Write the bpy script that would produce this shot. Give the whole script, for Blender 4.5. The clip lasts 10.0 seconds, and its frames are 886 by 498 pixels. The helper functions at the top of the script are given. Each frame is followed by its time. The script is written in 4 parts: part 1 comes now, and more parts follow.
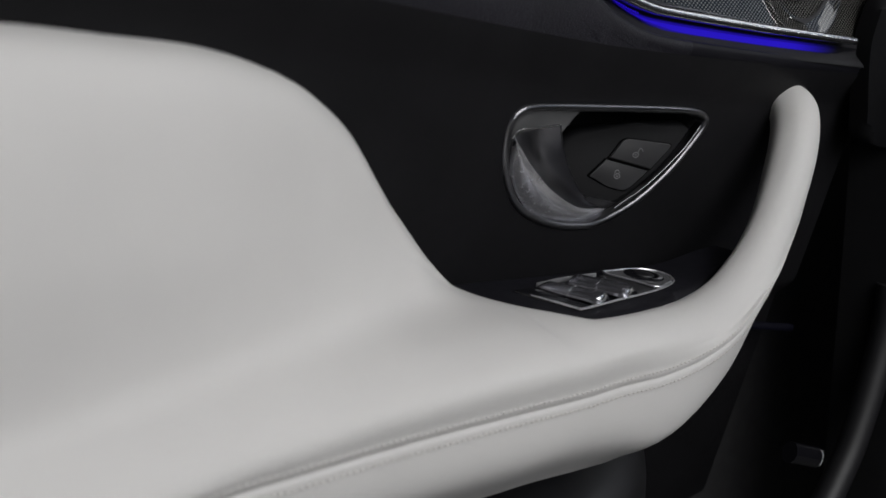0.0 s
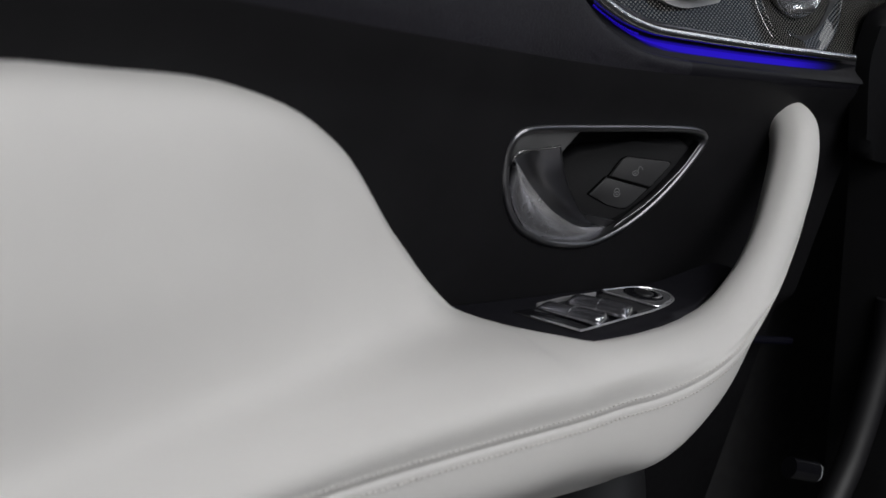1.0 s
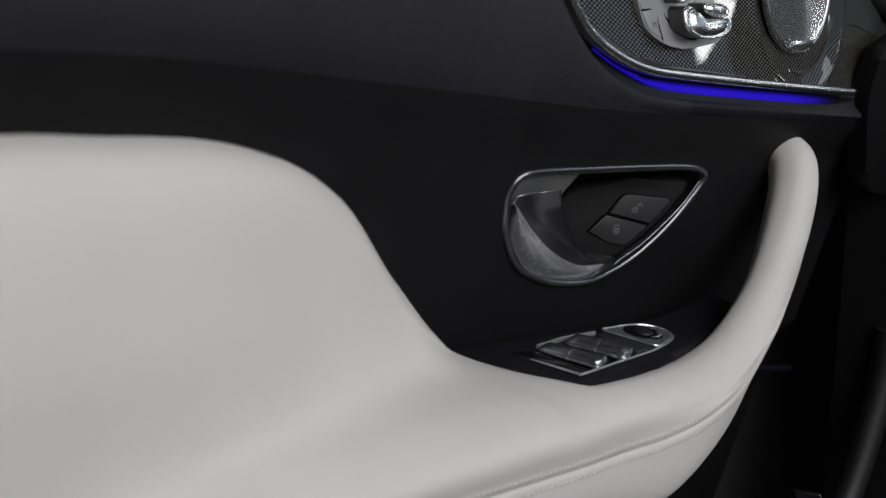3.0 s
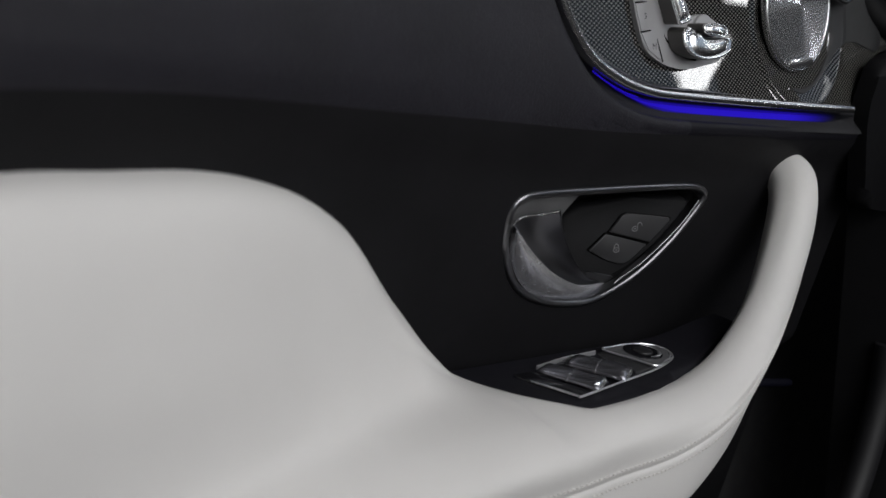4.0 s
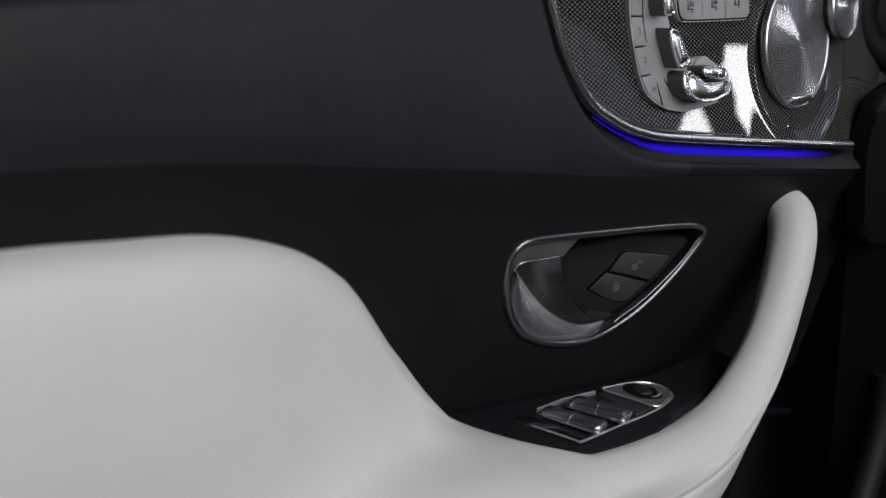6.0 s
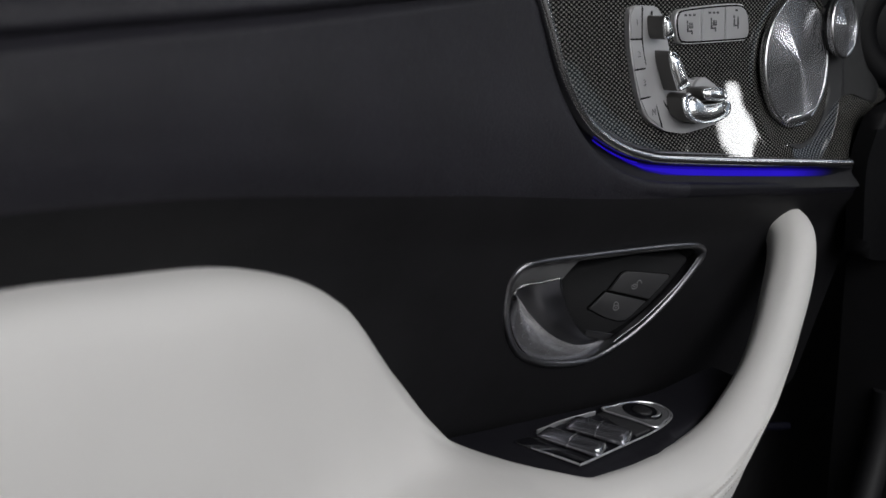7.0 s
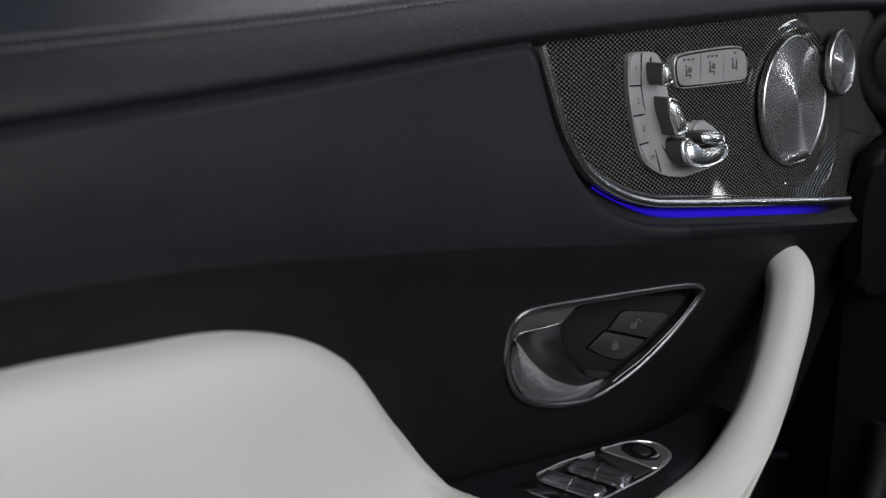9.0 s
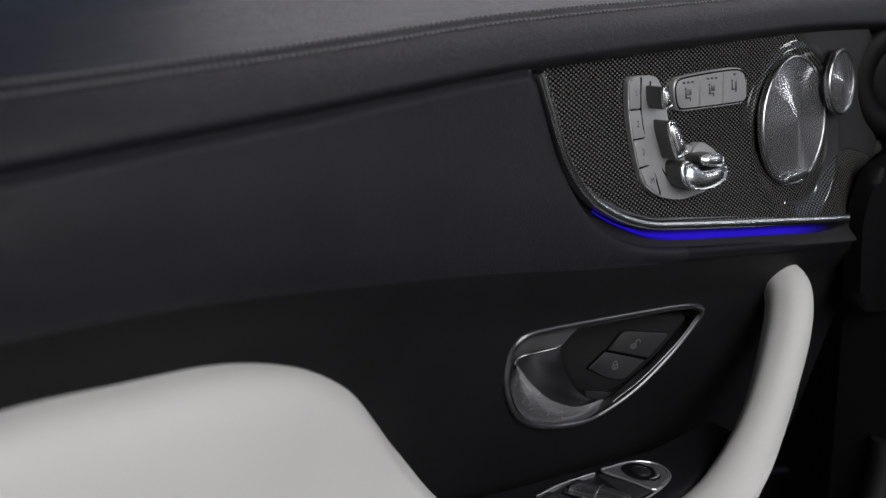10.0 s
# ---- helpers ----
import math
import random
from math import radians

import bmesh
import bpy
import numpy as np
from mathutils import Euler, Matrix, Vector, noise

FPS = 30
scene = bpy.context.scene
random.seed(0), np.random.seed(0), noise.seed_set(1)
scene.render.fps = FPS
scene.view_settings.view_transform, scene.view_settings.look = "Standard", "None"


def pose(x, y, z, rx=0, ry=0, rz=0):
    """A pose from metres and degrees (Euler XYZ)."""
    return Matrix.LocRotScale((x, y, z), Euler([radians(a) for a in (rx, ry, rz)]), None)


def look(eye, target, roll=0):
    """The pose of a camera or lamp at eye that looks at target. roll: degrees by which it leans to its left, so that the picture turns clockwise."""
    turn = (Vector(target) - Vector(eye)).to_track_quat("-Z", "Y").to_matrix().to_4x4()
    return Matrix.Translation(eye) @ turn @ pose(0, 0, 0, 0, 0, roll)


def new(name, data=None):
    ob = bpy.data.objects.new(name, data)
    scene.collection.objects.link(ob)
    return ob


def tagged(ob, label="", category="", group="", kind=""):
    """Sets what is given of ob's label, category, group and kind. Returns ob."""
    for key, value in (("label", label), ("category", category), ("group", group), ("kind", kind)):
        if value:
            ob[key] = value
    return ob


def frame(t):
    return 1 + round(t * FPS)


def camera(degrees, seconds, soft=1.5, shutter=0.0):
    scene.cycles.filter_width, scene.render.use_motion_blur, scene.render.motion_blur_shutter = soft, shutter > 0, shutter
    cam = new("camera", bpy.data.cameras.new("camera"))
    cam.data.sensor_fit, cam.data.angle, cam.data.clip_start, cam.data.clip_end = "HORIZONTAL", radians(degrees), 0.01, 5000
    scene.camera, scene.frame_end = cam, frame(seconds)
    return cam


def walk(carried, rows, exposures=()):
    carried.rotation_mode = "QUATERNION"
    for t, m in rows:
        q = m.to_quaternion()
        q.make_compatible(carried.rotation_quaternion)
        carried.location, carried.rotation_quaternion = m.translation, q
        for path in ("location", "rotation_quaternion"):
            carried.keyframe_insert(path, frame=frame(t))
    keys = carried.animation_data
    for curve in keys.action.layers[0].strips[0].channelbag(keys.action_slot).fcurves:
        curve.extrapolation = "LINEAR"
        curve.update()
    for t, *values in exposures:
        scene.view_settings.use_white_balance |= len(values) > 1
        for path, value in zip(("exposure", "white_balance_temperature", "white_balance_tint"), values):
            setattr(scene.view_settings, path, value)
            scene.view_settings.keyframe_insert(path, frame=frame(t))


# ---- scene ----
cam = camera(45, 10.0)
PATH = [
    (0.0, pose(-0.4779, -0.4097, 0.8436, 76, 0, -40)),
    (1.0, pose(-0.4772, -0.4087, 0.8548, 76, 0, -40)),
    (2.0, pose(-0.4762, -0.4075, 0.8661, 76, 0, -40)),
    (3.0, pose(-0.4752, -0.4061, 0.8776, 76, 0, -40)),
    (4.0, pose(-0.4742, -0.4047, 0.8892, 76, 0, -40)),
    (5.0, pose(-0.4734, -0.4034, 0.9011, 76, 0, -40)),
    (6.0, pose(-0.4727, -0.4022, 0.9132, 76, 0, -40)),
    (7.0, pose(-0.4721, -0.4013, 0.9256, 76, 0, -40)),
    (8.0, pose(-0.4716, -0.4006, 0.9382, 76, 0, -40)),
    (9.0, pose(-0.4713, -0.3999, 0.9510, 76, 0, -40)),
    (10.0, pose(-0.4709, -0.3990, 0.9641, 76, 0, -40)),
]
walk(cam, PATH)
cam.data.dof.use_dof = True
cam.data.dof.focus_distance = 0.655
cam.data.dof.aperture_fstop = 8.0

# ---- light ----
world = bpy.data.worlds.new("studio_sky")
scene.world = world
world.use_nodes = True
wn = world.node_tree
sky = wn.nodes.new("ShaderNodeTexSky")
sky.sky_type = "NISHITA"
sky.sun_disc = False
sky.sun_elevation = radians(55)
sky.sun_rotation = radians(120)
wn.links.new(sky.outputs[0], wn.nodes["Background"].inputs[0])
wn.nodes["Background"].inputs[1].default_value = 0.04


def area_lamp(name, eye, target, width, height, watts, colour=(1, 1, 1)):
    data = bpy.data.lights.new(name, "AREA")
    data.shape, data.size, data.size_y = "RECTANGLE", width, height
    data.energy, data.color = watts, colour
    ob = new(name, data)
    ob.matrix_world = look(eye, target)
    return ob


# Main light from above, added under the closed ceiling; no glass roof is built.
area_lamp("added_overhead_light", (-0.08, -0.82, 1.38), (-0.10, -0.55, 0.6), 1.1, 0.8, 12.6, (1.0, 0.99, 0.985))
area_lamp("passenger_window_light", (-0.1, -1.42, 1.14), (-0.10, 0.0, 0.80), 1.4, 0.46, 4.8, (1.0, 0.99, 0.99))
area_lamp("windscreen_light", (0.98, -0.36, 1.34), (0.0, -0.25, 1.0), 0.45, 0.24, 0.55, (0.97, 0.99, 1.0))
# Two small unseen lamps, added to draw the white glare in the lacquer.
area_lamp("added_glare_light", (1.00, -0.486, 0.967), (0.1, 0.0, 0.85), 0.078, 0.032, 0.0975, (0.98, 0.99, 1.0))
area_lamp("added_glare_edge_light", (1.00, -0.522, 1.052), (0.1, 0.0, 0.85), 0.040, 0.062, 0.095, (0.98, 0.99, 1.0))
area_lamp("driver_window_light", (0.27, 0.17, 1.20), (0.13, -0.20, 0.85), 0.75, 0.35, 1.35, (1.0, 0.95, 1.0))


# ---- materials ----
def material(name, base, rough, metal=0.0, spread=0.12, scale=40.0, bump=0.0, bump_scale=600.0, coat=0.0, grain="noise", specular=0.5):
    m = bpy.data.materials.new(name)
    m.use_nodes = True
    nt = m.node_tree
    nodes, links = nt.nodes, nt.links
    bsdf = nodes["Principled BSDF"]
    co = nodes.new("ShaderNodeTexCoord")
    n1 = nodes.new("ShaderNodeTexNoise")
    n1.inputs["Scale"].default_value, n1.inputs["Detail"].default_value = scale, 6
    links.new(co.outputs["Object"], n1.inputs["Vector"])
    ramp = nodes.new("ShaderNodeMapRange")
    ramp.inputs["From Min"].default_value, ramp.inputs["From Max"].default_value = 0.3, 0.7
    ramp.inputs["To Min"].default_value, ramp.inputs["To Max"].default_value = 1 - spread, 1 + spread
    links.new(n1.outputs["Fac"], ramp.inputs["Value"])
    mul = nodes.new("ShaderNodeVectorMath")
    mul.operation = "SCALE"
    mul.inputs[0].default_value = base
    links.new(ramp.outputs[0], mul.inputs["Scale"])
    links.new(mul.outputs[0], bsdf.inputs["Base Color"])
    rr = nodes.new("ShaderNodeMapRange")
    vary = 0.012 if metal > 0.5 else 0.06
    rr.inputs["To Min"].default_value, rr.inputs["To Max"].default_value = max(0.02, rough - vary), min(1, rough + vary)
    n2 = nodes.new("ShaderNodeTexNoise")
    n2.inputs["Scale"].default_value, n2.inputs["Detail"].default_value = scale * 5, 4
    links.new(co.outputs["Object"], n2.inputs["Vector"])
    links.new(n2.outputs["Fac"], rr.inputs["Value"])
    links.new(rr.outputs[0], bsdf.inputs["Roughness"])
    bsdf.inputs["Metallic"].default_value = metal
    bsdf.inputs["Specular IOR Level"].default_value = specular
    bsdf.inputs["Coat Weight"].default_value = coat
    bsdf.inputs["Coat Roughness"].default_value = 0.04
    if bump:
        if grain == "leather":
            tex = nodes.new("ShaderNodeTexVoronoi")
            tex.feature = "DISTANCE_TO_EDGE"
            warp = nodes.new("ShaderNodeTexNoise")
            warp.inputs["Scale"].default_value = bump_scale * 0.6
            links.new(co.outputs["Object"], warp.inputs["Vector"])
            add = nodes.new("ShaderNodeVectorMath")
            add.operation = "MULTIPLY_ADD"
            add.inputs[1].default_value = (0.0012, 0.0012, 0.0012)
            links.new(warp.outputs["Color"], add.inputs[0])
            links.new(co.outputs["Object"], add.inputs[2])
            tex.inputs["Scale"].default_value = bump_scale
            links.new(add.outputs[0], tex.inputs["Vector"])
            step = nodes.new("ShaderNodeMapRange")
            step.inputs["From Max"].default_value = 0.12
            links.new(tex.outputs["Distance"], step.inputs["Value"])
            out = step.outputs[0]
        else:
            tex = nodes.new("ShaderNodeTexNoise")
            tex.inputs["Scale"].default_value, tex.inputs["Detail"].default_value = bump_scale, 3
            links.new(co.outputs["Object"], tex.inputs["Vector"])
            out = tex.outputs["Fac"]
        bp = nodes.new("ShaderNodeBump")
        bp.inputs["Strength"].default_value = bump
        bp.inputs["Distance"].default_value = 0.0006
        links.new(out, bp.inputs["Height"])
        links.new(bp.outputs[0], bsdf.inputs["Normal"])
    return m


WHITE = material("white_leather", (0.660, 0.650, 0.637), 0.48, spread=0.03, scale=12, bump=0.18, bump_scale=800, grain="leather", specular=0.35)
THREAD = material("pale_thread", (0.62, 0.60, 0.57), 0.7, spread=0.05)
# Smoother and less blue than the pad; its darkness also carries the hollow's shade.
BLACK = material("shaded_black_leather", (0.0092, 0.0090, 0.0102), 0.58, spread=0.15, scale=25, bump=0.12, bump_scale=620, grain="leather", specular=0.14)
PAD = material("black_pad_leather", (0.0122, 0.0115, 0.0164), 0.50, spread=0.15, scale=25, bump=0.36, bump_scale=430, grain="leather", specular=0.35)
GREY_THREAD = material("grey_thread", (0.16, 0.16, 0.17), 0.6, spread=0.1)
PLASTIC = material("black_plastic", (0.014, 0.014, 0.0155), 0.42, spread=0.15, bump=0.06, bump_scale=1500)
GLOSS = material("piano_black", (0.006, 0.006, 0.008), 0.12, spread=0.1, coat=0.6)
BUTTON = material("soft_touch_button", (0.022, 0.022, 0.024), 0.5, spread=0.1, bump=0.04, bump_scale=1800)
CHROME = material("satin_chrome", (0.60, 0.60, 0.61), 0.25, metal=1.0, spread=0.06, scale=60)
DARK_CHROME = material("dark_satin_metal", (0.22, 0.22, 0.235), 0.30, metal=1.0, spread=0.08, scale=60)
# Tone for the lever's hollow: the shared metal darkened to stand for shade.
LEVER_SHADED = material("shaded_lever_metal", (0.27, 0.27, 0.29), 0.30, metal=1.0, spread=0.05, scale=60)
SATIN = material("satin_metal", (0.74, 0.74, 0.77), 0.28, metal=0.82, spread=0.05, scale=60)
# Tone for the lever's outside: the shared metal lightened as if lit.
LEVER_LIT = material("lit_lever_metal", (0.84, 0.84, 0.88), 0.27, metal=0.86, spread=0.05, scale=60, bump=0.07, bump_scale=45)
MIRROR_PLATE = material("silver_speckled_lacquer", (0.20, 0.20, 0.21), 0.40, metal=0.6, spread=0.35, scale=900)
TRAY = material("blue_black_tray_leather", (0.0098, 0.0096, 0.0130), 0.5, spread=0.12, scale=25, bump=0.1, bump_scale=620, grain="leather", specular=0.18)
RIM = material("pale_satin_rim", (0.62, 0.62, 0.63), 0.36, metal=0.6, spread=0.04, scale=60)
BAND = material("grey_satin_lacquer", (0.17, 0.17, 0.175), 0.36, metal=0.4, spread=0.05, scale=60)
CHANNEL = material("dark_channel_plastic", (0.024, 0.024, 0.0265), 0.6, specular=0.15)
ROCKER = material("rocker_lacquer", (0.23, 0.23, 0.255), 0.24, metal=0.85, spread=0.05, scale=60)
SILVER = material("silver_lacquer", (0.36, 0.36, 0.37), 0.42, metal=0.25, spread=0.04, scale=80)
SILVER_KNOB = material("galvanised_silver", (0.86, 0.87, 0.88), 0.25, metal=1.0, spread=0.04, scale=80)
KNOB_SIDE = material("knob_side_grey", (0.085, 0.082, 0.08), 0.38, metal=0.3, spread=0.1)
CAP = material("pale_plastic", (0.40, 0.40, 0.41), 0.35, spread=0.04)
INK = material("dark_print", (0.05, 0.05, 0.055), 0.6)
GAP = material("dark_gap", (0.002, 0.002, 0.002), 0.8, specular=0.05)
ICON = material("grey_print", (0.16, 0.16, 0.165), 0.6)
MATT = material("matt_black_plastic", (0.013, 0.013, 0.0142), 0.6, spread=0.1, specular=0.16)
CARPET = material("grey_carpet", (0.04, 0.04, 0.04), 0.95, spread=0.3, scale=200, bump=0.6, bump_scale=1200)
# For unseen walls, pale so that they bounce fill light onto the door.
PALE = material("pale_fill_wall", (0.42, 0.41, 0.40), 0.6, spread=0.06, scale=20, bump=0.1, bump_scale=700, grain="leather")
LINING = material("dark_lining", (0.028, 0.028, 0.030), 0.9, spread=0.2, scale=60, bump=0.3, bump_scale=1500)
SMOKED = material("smoked_smooth_lacquer", (0.023, 0.023, 0.0242), 0.42, spread=0.08, scale=30, specular=0.35)
VENT = material("black_vent_plastic", (0.0045, 0.0045, 0.0052), 0.5, spread=0.15, specular=0.14)
RUBBER = material("black_rubber", (0.010, 0.010, 0.0115), 0.5, spread=0.15)


def glow(name, colour, strength, fade=None):
    """A dark plastic that gives off coloured light, for the guide and the glow painted beside it."""
    m = material(name, (0.006, 0.006, 0.008), 0.6, specular=0.1)
    nodes = m.node_tree.nodes
    bsdf = nodes["Principled BSDF"]
    bsdf.inputs["Emission Color"].default_value = (*colour, 1)
    bsdf.inputs["Emission Strength"].default_value = strength
    if fade:  # the line's fade-out is put into its emission along X
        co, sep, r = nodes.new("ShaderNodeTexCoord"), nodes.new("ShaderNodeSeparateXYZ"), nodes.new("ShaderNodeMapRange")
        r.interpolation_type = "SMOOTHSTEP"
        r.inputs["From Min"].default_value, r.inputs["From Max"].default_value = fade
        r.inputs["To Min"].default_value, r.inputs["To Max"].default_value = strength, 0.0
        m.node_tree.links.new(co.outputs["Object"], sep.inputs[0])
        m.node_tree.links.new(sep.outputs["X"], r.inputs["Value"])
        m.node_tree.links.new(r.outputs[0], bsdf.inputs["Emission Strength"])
    return m


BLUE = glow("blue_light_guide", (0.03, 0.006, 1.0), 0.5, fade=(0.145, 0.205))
# Weaker emission for the glow that falls off beside the guide.
BLUE_SOFT = glow("painted_blue_glow", (0.03, 0.006, 1.0), 0.26, fade=(0.140, 0.207))
BLUE_FAINT = glow("painted_faint_blue_glow", (0.03, 0.006, 1.0), 0.09, fade=(0.135, 0.210))
BLUE_DIM = glow("dim_blue_glow", (0.01, 0.005, 1.0), 0.0015)


def weave():
    """Woven carbon-look inlay under clear lacquer, about 2.4 mm to a cell."""
    m = material("woven_inlay", (0.02, 0.02, 0.02), 0.45, coat=1.0, specular=0.05)
    m.node_tree.nodes["Principled BSDF"].inputs["Coat Roughness"].default_value = 0.015
    nt = m.node_tree
    nodes, links = nt.nodes, nt.links
    bsdf = nodes["Principled BSDF"]
    co = nodes.new("ShaderNodeTexCoord")
    sep = nodes.new("ShaderNodeSeparateXYZ")
    links.new(co.outputs["Object"], sep.inputs[0])

    def op(kind, a, b=None):
        n = nodes.new("ShaderNodeMath")
        n.operation = kind
        for i, v in enumerate((a, b)):
            if v is None:
                continue
            if isinstance(v, (int, float)):
                n.inputs[i].default_value = v
            else:
                links.new(v, n.inputs[i])
        return n.outputs[0]

    k = 2 * math.pi / 0.0025
    a = op("MULTIPLY", op("SINE", op("MULTIPLY", sep.outputs["X"], k * 0.62)), op("SINE", op("MULTIPLY", sep.outputs["Z"], k)))
    t = nodes.new("ShaderNodeMapRange")
    t.inputs["From Min"].default_value, t.inputs["From Max"].default_value = 0.10, 0.55
    links.new(a, t.inputs["Value"])
    mix = nodes.new("ShaderNodeMix")
    mix.data_type = "RGBA"
    mix.inputs[6].default_value = (0.003, 0.003, 0.003, 1)
    mix.inputs[7].default_value = (0.145, 0.142, 0.134, 1)
    links.new(t.outputs[0], mix.inputs[0])
    links.new(mix.outputs[2], bsdf.inputs["Base Color"])
    bsdf.inputs["Metallic"].default_value = 0.0
    wave = nodes.new("ShaderNodeTexNoise")  # the lacquer is not quite flat
    wave.inputs["Scale"].default_value, wave.inputs["Detail"].default_value = 17.0, 0.5
    links.new(co.outputs["Object"], wave.inputs["Vector"])
    bp = nodes.new("ShaderNodeBump")
    bp.inputs["Strength"].default_value, bp.inputs["Distance"].default_value = 1.0, 0.0007
    links.new(wave.outputs["Fac"], bp.inputs["Height"])
    links.new(bp.outputs[0], bsdf.inputs["Coat Normal"])
    return m


WEAVE = weave()


def perforated(name, base, pitch):
    """Metal sheet with fine round holes, spun in rings."""
    m = material(name, base, 0.20, metal=1.0, spread=0.05)
    nt = m.node_tree
    nodes, links = nt.nodes, nt.links
    bsdf = nodes["Principled BSDF"]
    co = nodes.new("ShaderNodeTexCoord")
    sep = nodes.new("ShaderNodeSeparateXYZ")
    links.new(co.outputs["Object"], sep.inputs[0])

    def op(kind, p, q=None):
        n = nodes.new("ShaderNodeMath")
        n.operation = kind
        for i, v in enumerate((p, q)):
            if isinstance(v, (int, float)):
                n.inputs[i].default_value = v
            elif v is not None:
                links.new(v, n.inputs[i])
        return n.outputs[0]

    x, y = sep.outputs["X"], sep.outputs["Y"]
    k = 2 * math.pi / pitch
    waves = [op("COSINE", op("ADD", op("MULTIPLY", x, k * math.cos(t)), op("MULTIPLY", y, k * math.sin(t)))) for t in (radians(42), radians(102), radians(162))]
    r = nodes.new("ShaderNodeMapRange")
    r.inputs["From Min"].default_value, r.inputs["From Max"].default_value = 0.85, 0.15
    links.new(op("ADD", op("ADD", waves[0], waves[1]), waves[2]), r.inputs["Value"])
    mix = nodes.new("ShaderNodeMix")
    mix.data_type = "RGBA"
    mix.inputs[6].default_value = (0.008, 0.008, 0.010, 1)
    mix.inputs[7].default_value = (*base, 1)
    links.new(r.outputs[0], mix.inputs[0])
    links.new(mix.outputs[2], bsdf.inputs["Base Color"])
    half = nodes.new("ShaderNodeMath")
    half.operation = "MULTIPLY"
    half.inputs[1].default_value = 0.85
    links.new(r.outputs[0], half.inputs[0])
    links.new(half.outputs[0], bsdf.inputs["Metallic"])
    bsdf.inputs["Anisotropic"].default_value = 0.97
    bsdf.inputs["Anisotropic Rotation"].default_value = 0.25
    tan = nodes.new("ShaderNodeTangent")
    tan.direction_type, tan.axis = "RADIAL", "Z"
    links.new(tan.outputs[0], bsdf.inputs["Tangent"])
    return m


GRILLE = perforated("perforated_steel", (0.64, 0.65, 0.69), 0.0024)


# ---- mesh helpers ----
def curve(*pts):
    """A smooth function through (x, value) pairs that never overshoots."""
    xs, ys = np.array([p[0] for p in pts], float), np.array([p[1] for p in pts], float)
    h, d = np.diff(xs), np.diff(ys) / np.diff(xs)
    m = np.zeros(len(xs))
    m[0], m[-1] = d[0], d[-1]
    for i in range(1, len(xs) - 1):
        if d[i - 1] * d[i] > 0:
            w1, w2 = 2 * h[i] + h[i - 1], h[i] + 2 * h[i - 1]
            m[i] = (w1 + w2) / (w1 / d[i - 1] + w2 / d[i])

    def at(x):
        x = np.clip(x, xs[0], xs[-1])
        i = np.clip(np.searchsorted(xs, x) - 1, 0, len(h) - 1)
        t = (x - xs[i]) / h[i]
        return ((1 + 2 * t) * (1 - t) ** 2 * ys[i] + t * (1 - t) ** 2 * h[i] * m[i] + t * t * (3 - 2 * t) * ys[i + 1] + t * t * (t - 1) * h[i] * m[i + 1])

    return at


def smooth(t):
    t = np.clip(t, 0, 1)
    return t * t * (3 - 2 * t)


def spline(pts, n, closed=False):
    """n points along a smooth (Catmull-Rom) line through pts, evenly spaced."""
    p = np.array(pts, float)
    k = len(p)
    ext = np.vstack([p[-1:], p, p[:2]]) if closed else np.vstack([2 * p[:1] - p[1:2], p, 2 * p[-1:] - p[-2:-1]])
    fine = []
    for i in range(k if closed else k - 1):
        a, b, c, d = ext[i:i + 4]
        for t in np.arange(24) / 24:
            fine.append(0.5 * (2 * b + (c - a) * t + (2 * a - 5 * b + 4 * c - d) * t * t + (3 * b - a - 3 * c + d) * t ** 3))
    fine.append(p[0] if closed else p[-1])
    fine = np.array(fine)
    s = np.concatenate([[0], np.cumsum(np.linalg.norm(np.diff(fine, axis=0), axis=1))])
    at = np.linspace(0, s[-1], n, endpoint=not closed)
    return np.stack([np.interp(at, s, fine[:, j]) for j in range(p.shape[1])], 1)


def mesh(name, verts, faces, shade=True):
    me = bpy.data.meshes.new(name)
    me.from_pydata([tuple(map(float, v)) for v in verts], [], [tuple(map(int, f)) for f in faces])
    me.validate()
    me.update()
    if shade:
        me.polygons.foreach_set("use_smooth", [True] * len(me.polygons))
    return me


def grid_faces(nu, nv, loop_u=False, loop_v=False, keep=None, flip=False):
    faces = []
    for i in range(nu if loop_u else nu - 1):
        for j in range(nv if loop_v else nv - 1):
            i2, j2 = (i + 1) % nu, (j + 1) % nv
            if keep is None or keep(i, j):
                f = (i * nv + j, i2 * nv + j, i2 * nv + j2, i * nv + j2)
                faces.append(f[::-1] if flip else f)
    return faces


def part(name, me, mat, parent=None, label=""):
    """Links one mesh (or bmesh) as one object under a thing or a part."""
    if isinstance(me, bmesh.types.BMesh):
        bm, me = me, bpy.data.meshes.new(name)
        bmesh.ops.recalc_face_normals(bm, faces=bm.faces)
        bm.to_mesh(me)
        bm.free()
    me.materials.append(mat)
    ob = new(name, me)
    if parent is not None:
        ob.parent = parent
        ob.matrix_parent_inverse = Matrix.Translation(parent.location).inverted()
    return tagged(ob, label=label)


def thing(name, place, label, category, kind=""):
    ob = new(name)
    ob.empty_display_size = 0.05
    ob.location = place
    return tagged(ob, label=label, category=category, kind=kind)


def smooth_faces(bm, angle=40):
    for f in bm.faces:
        f.smooth = True
    for e in bm.edges:
        if len(e.link_faces) == 2 and e.calc_face_angle(0) > radians(angle):
            e.smooth = False
    return bm


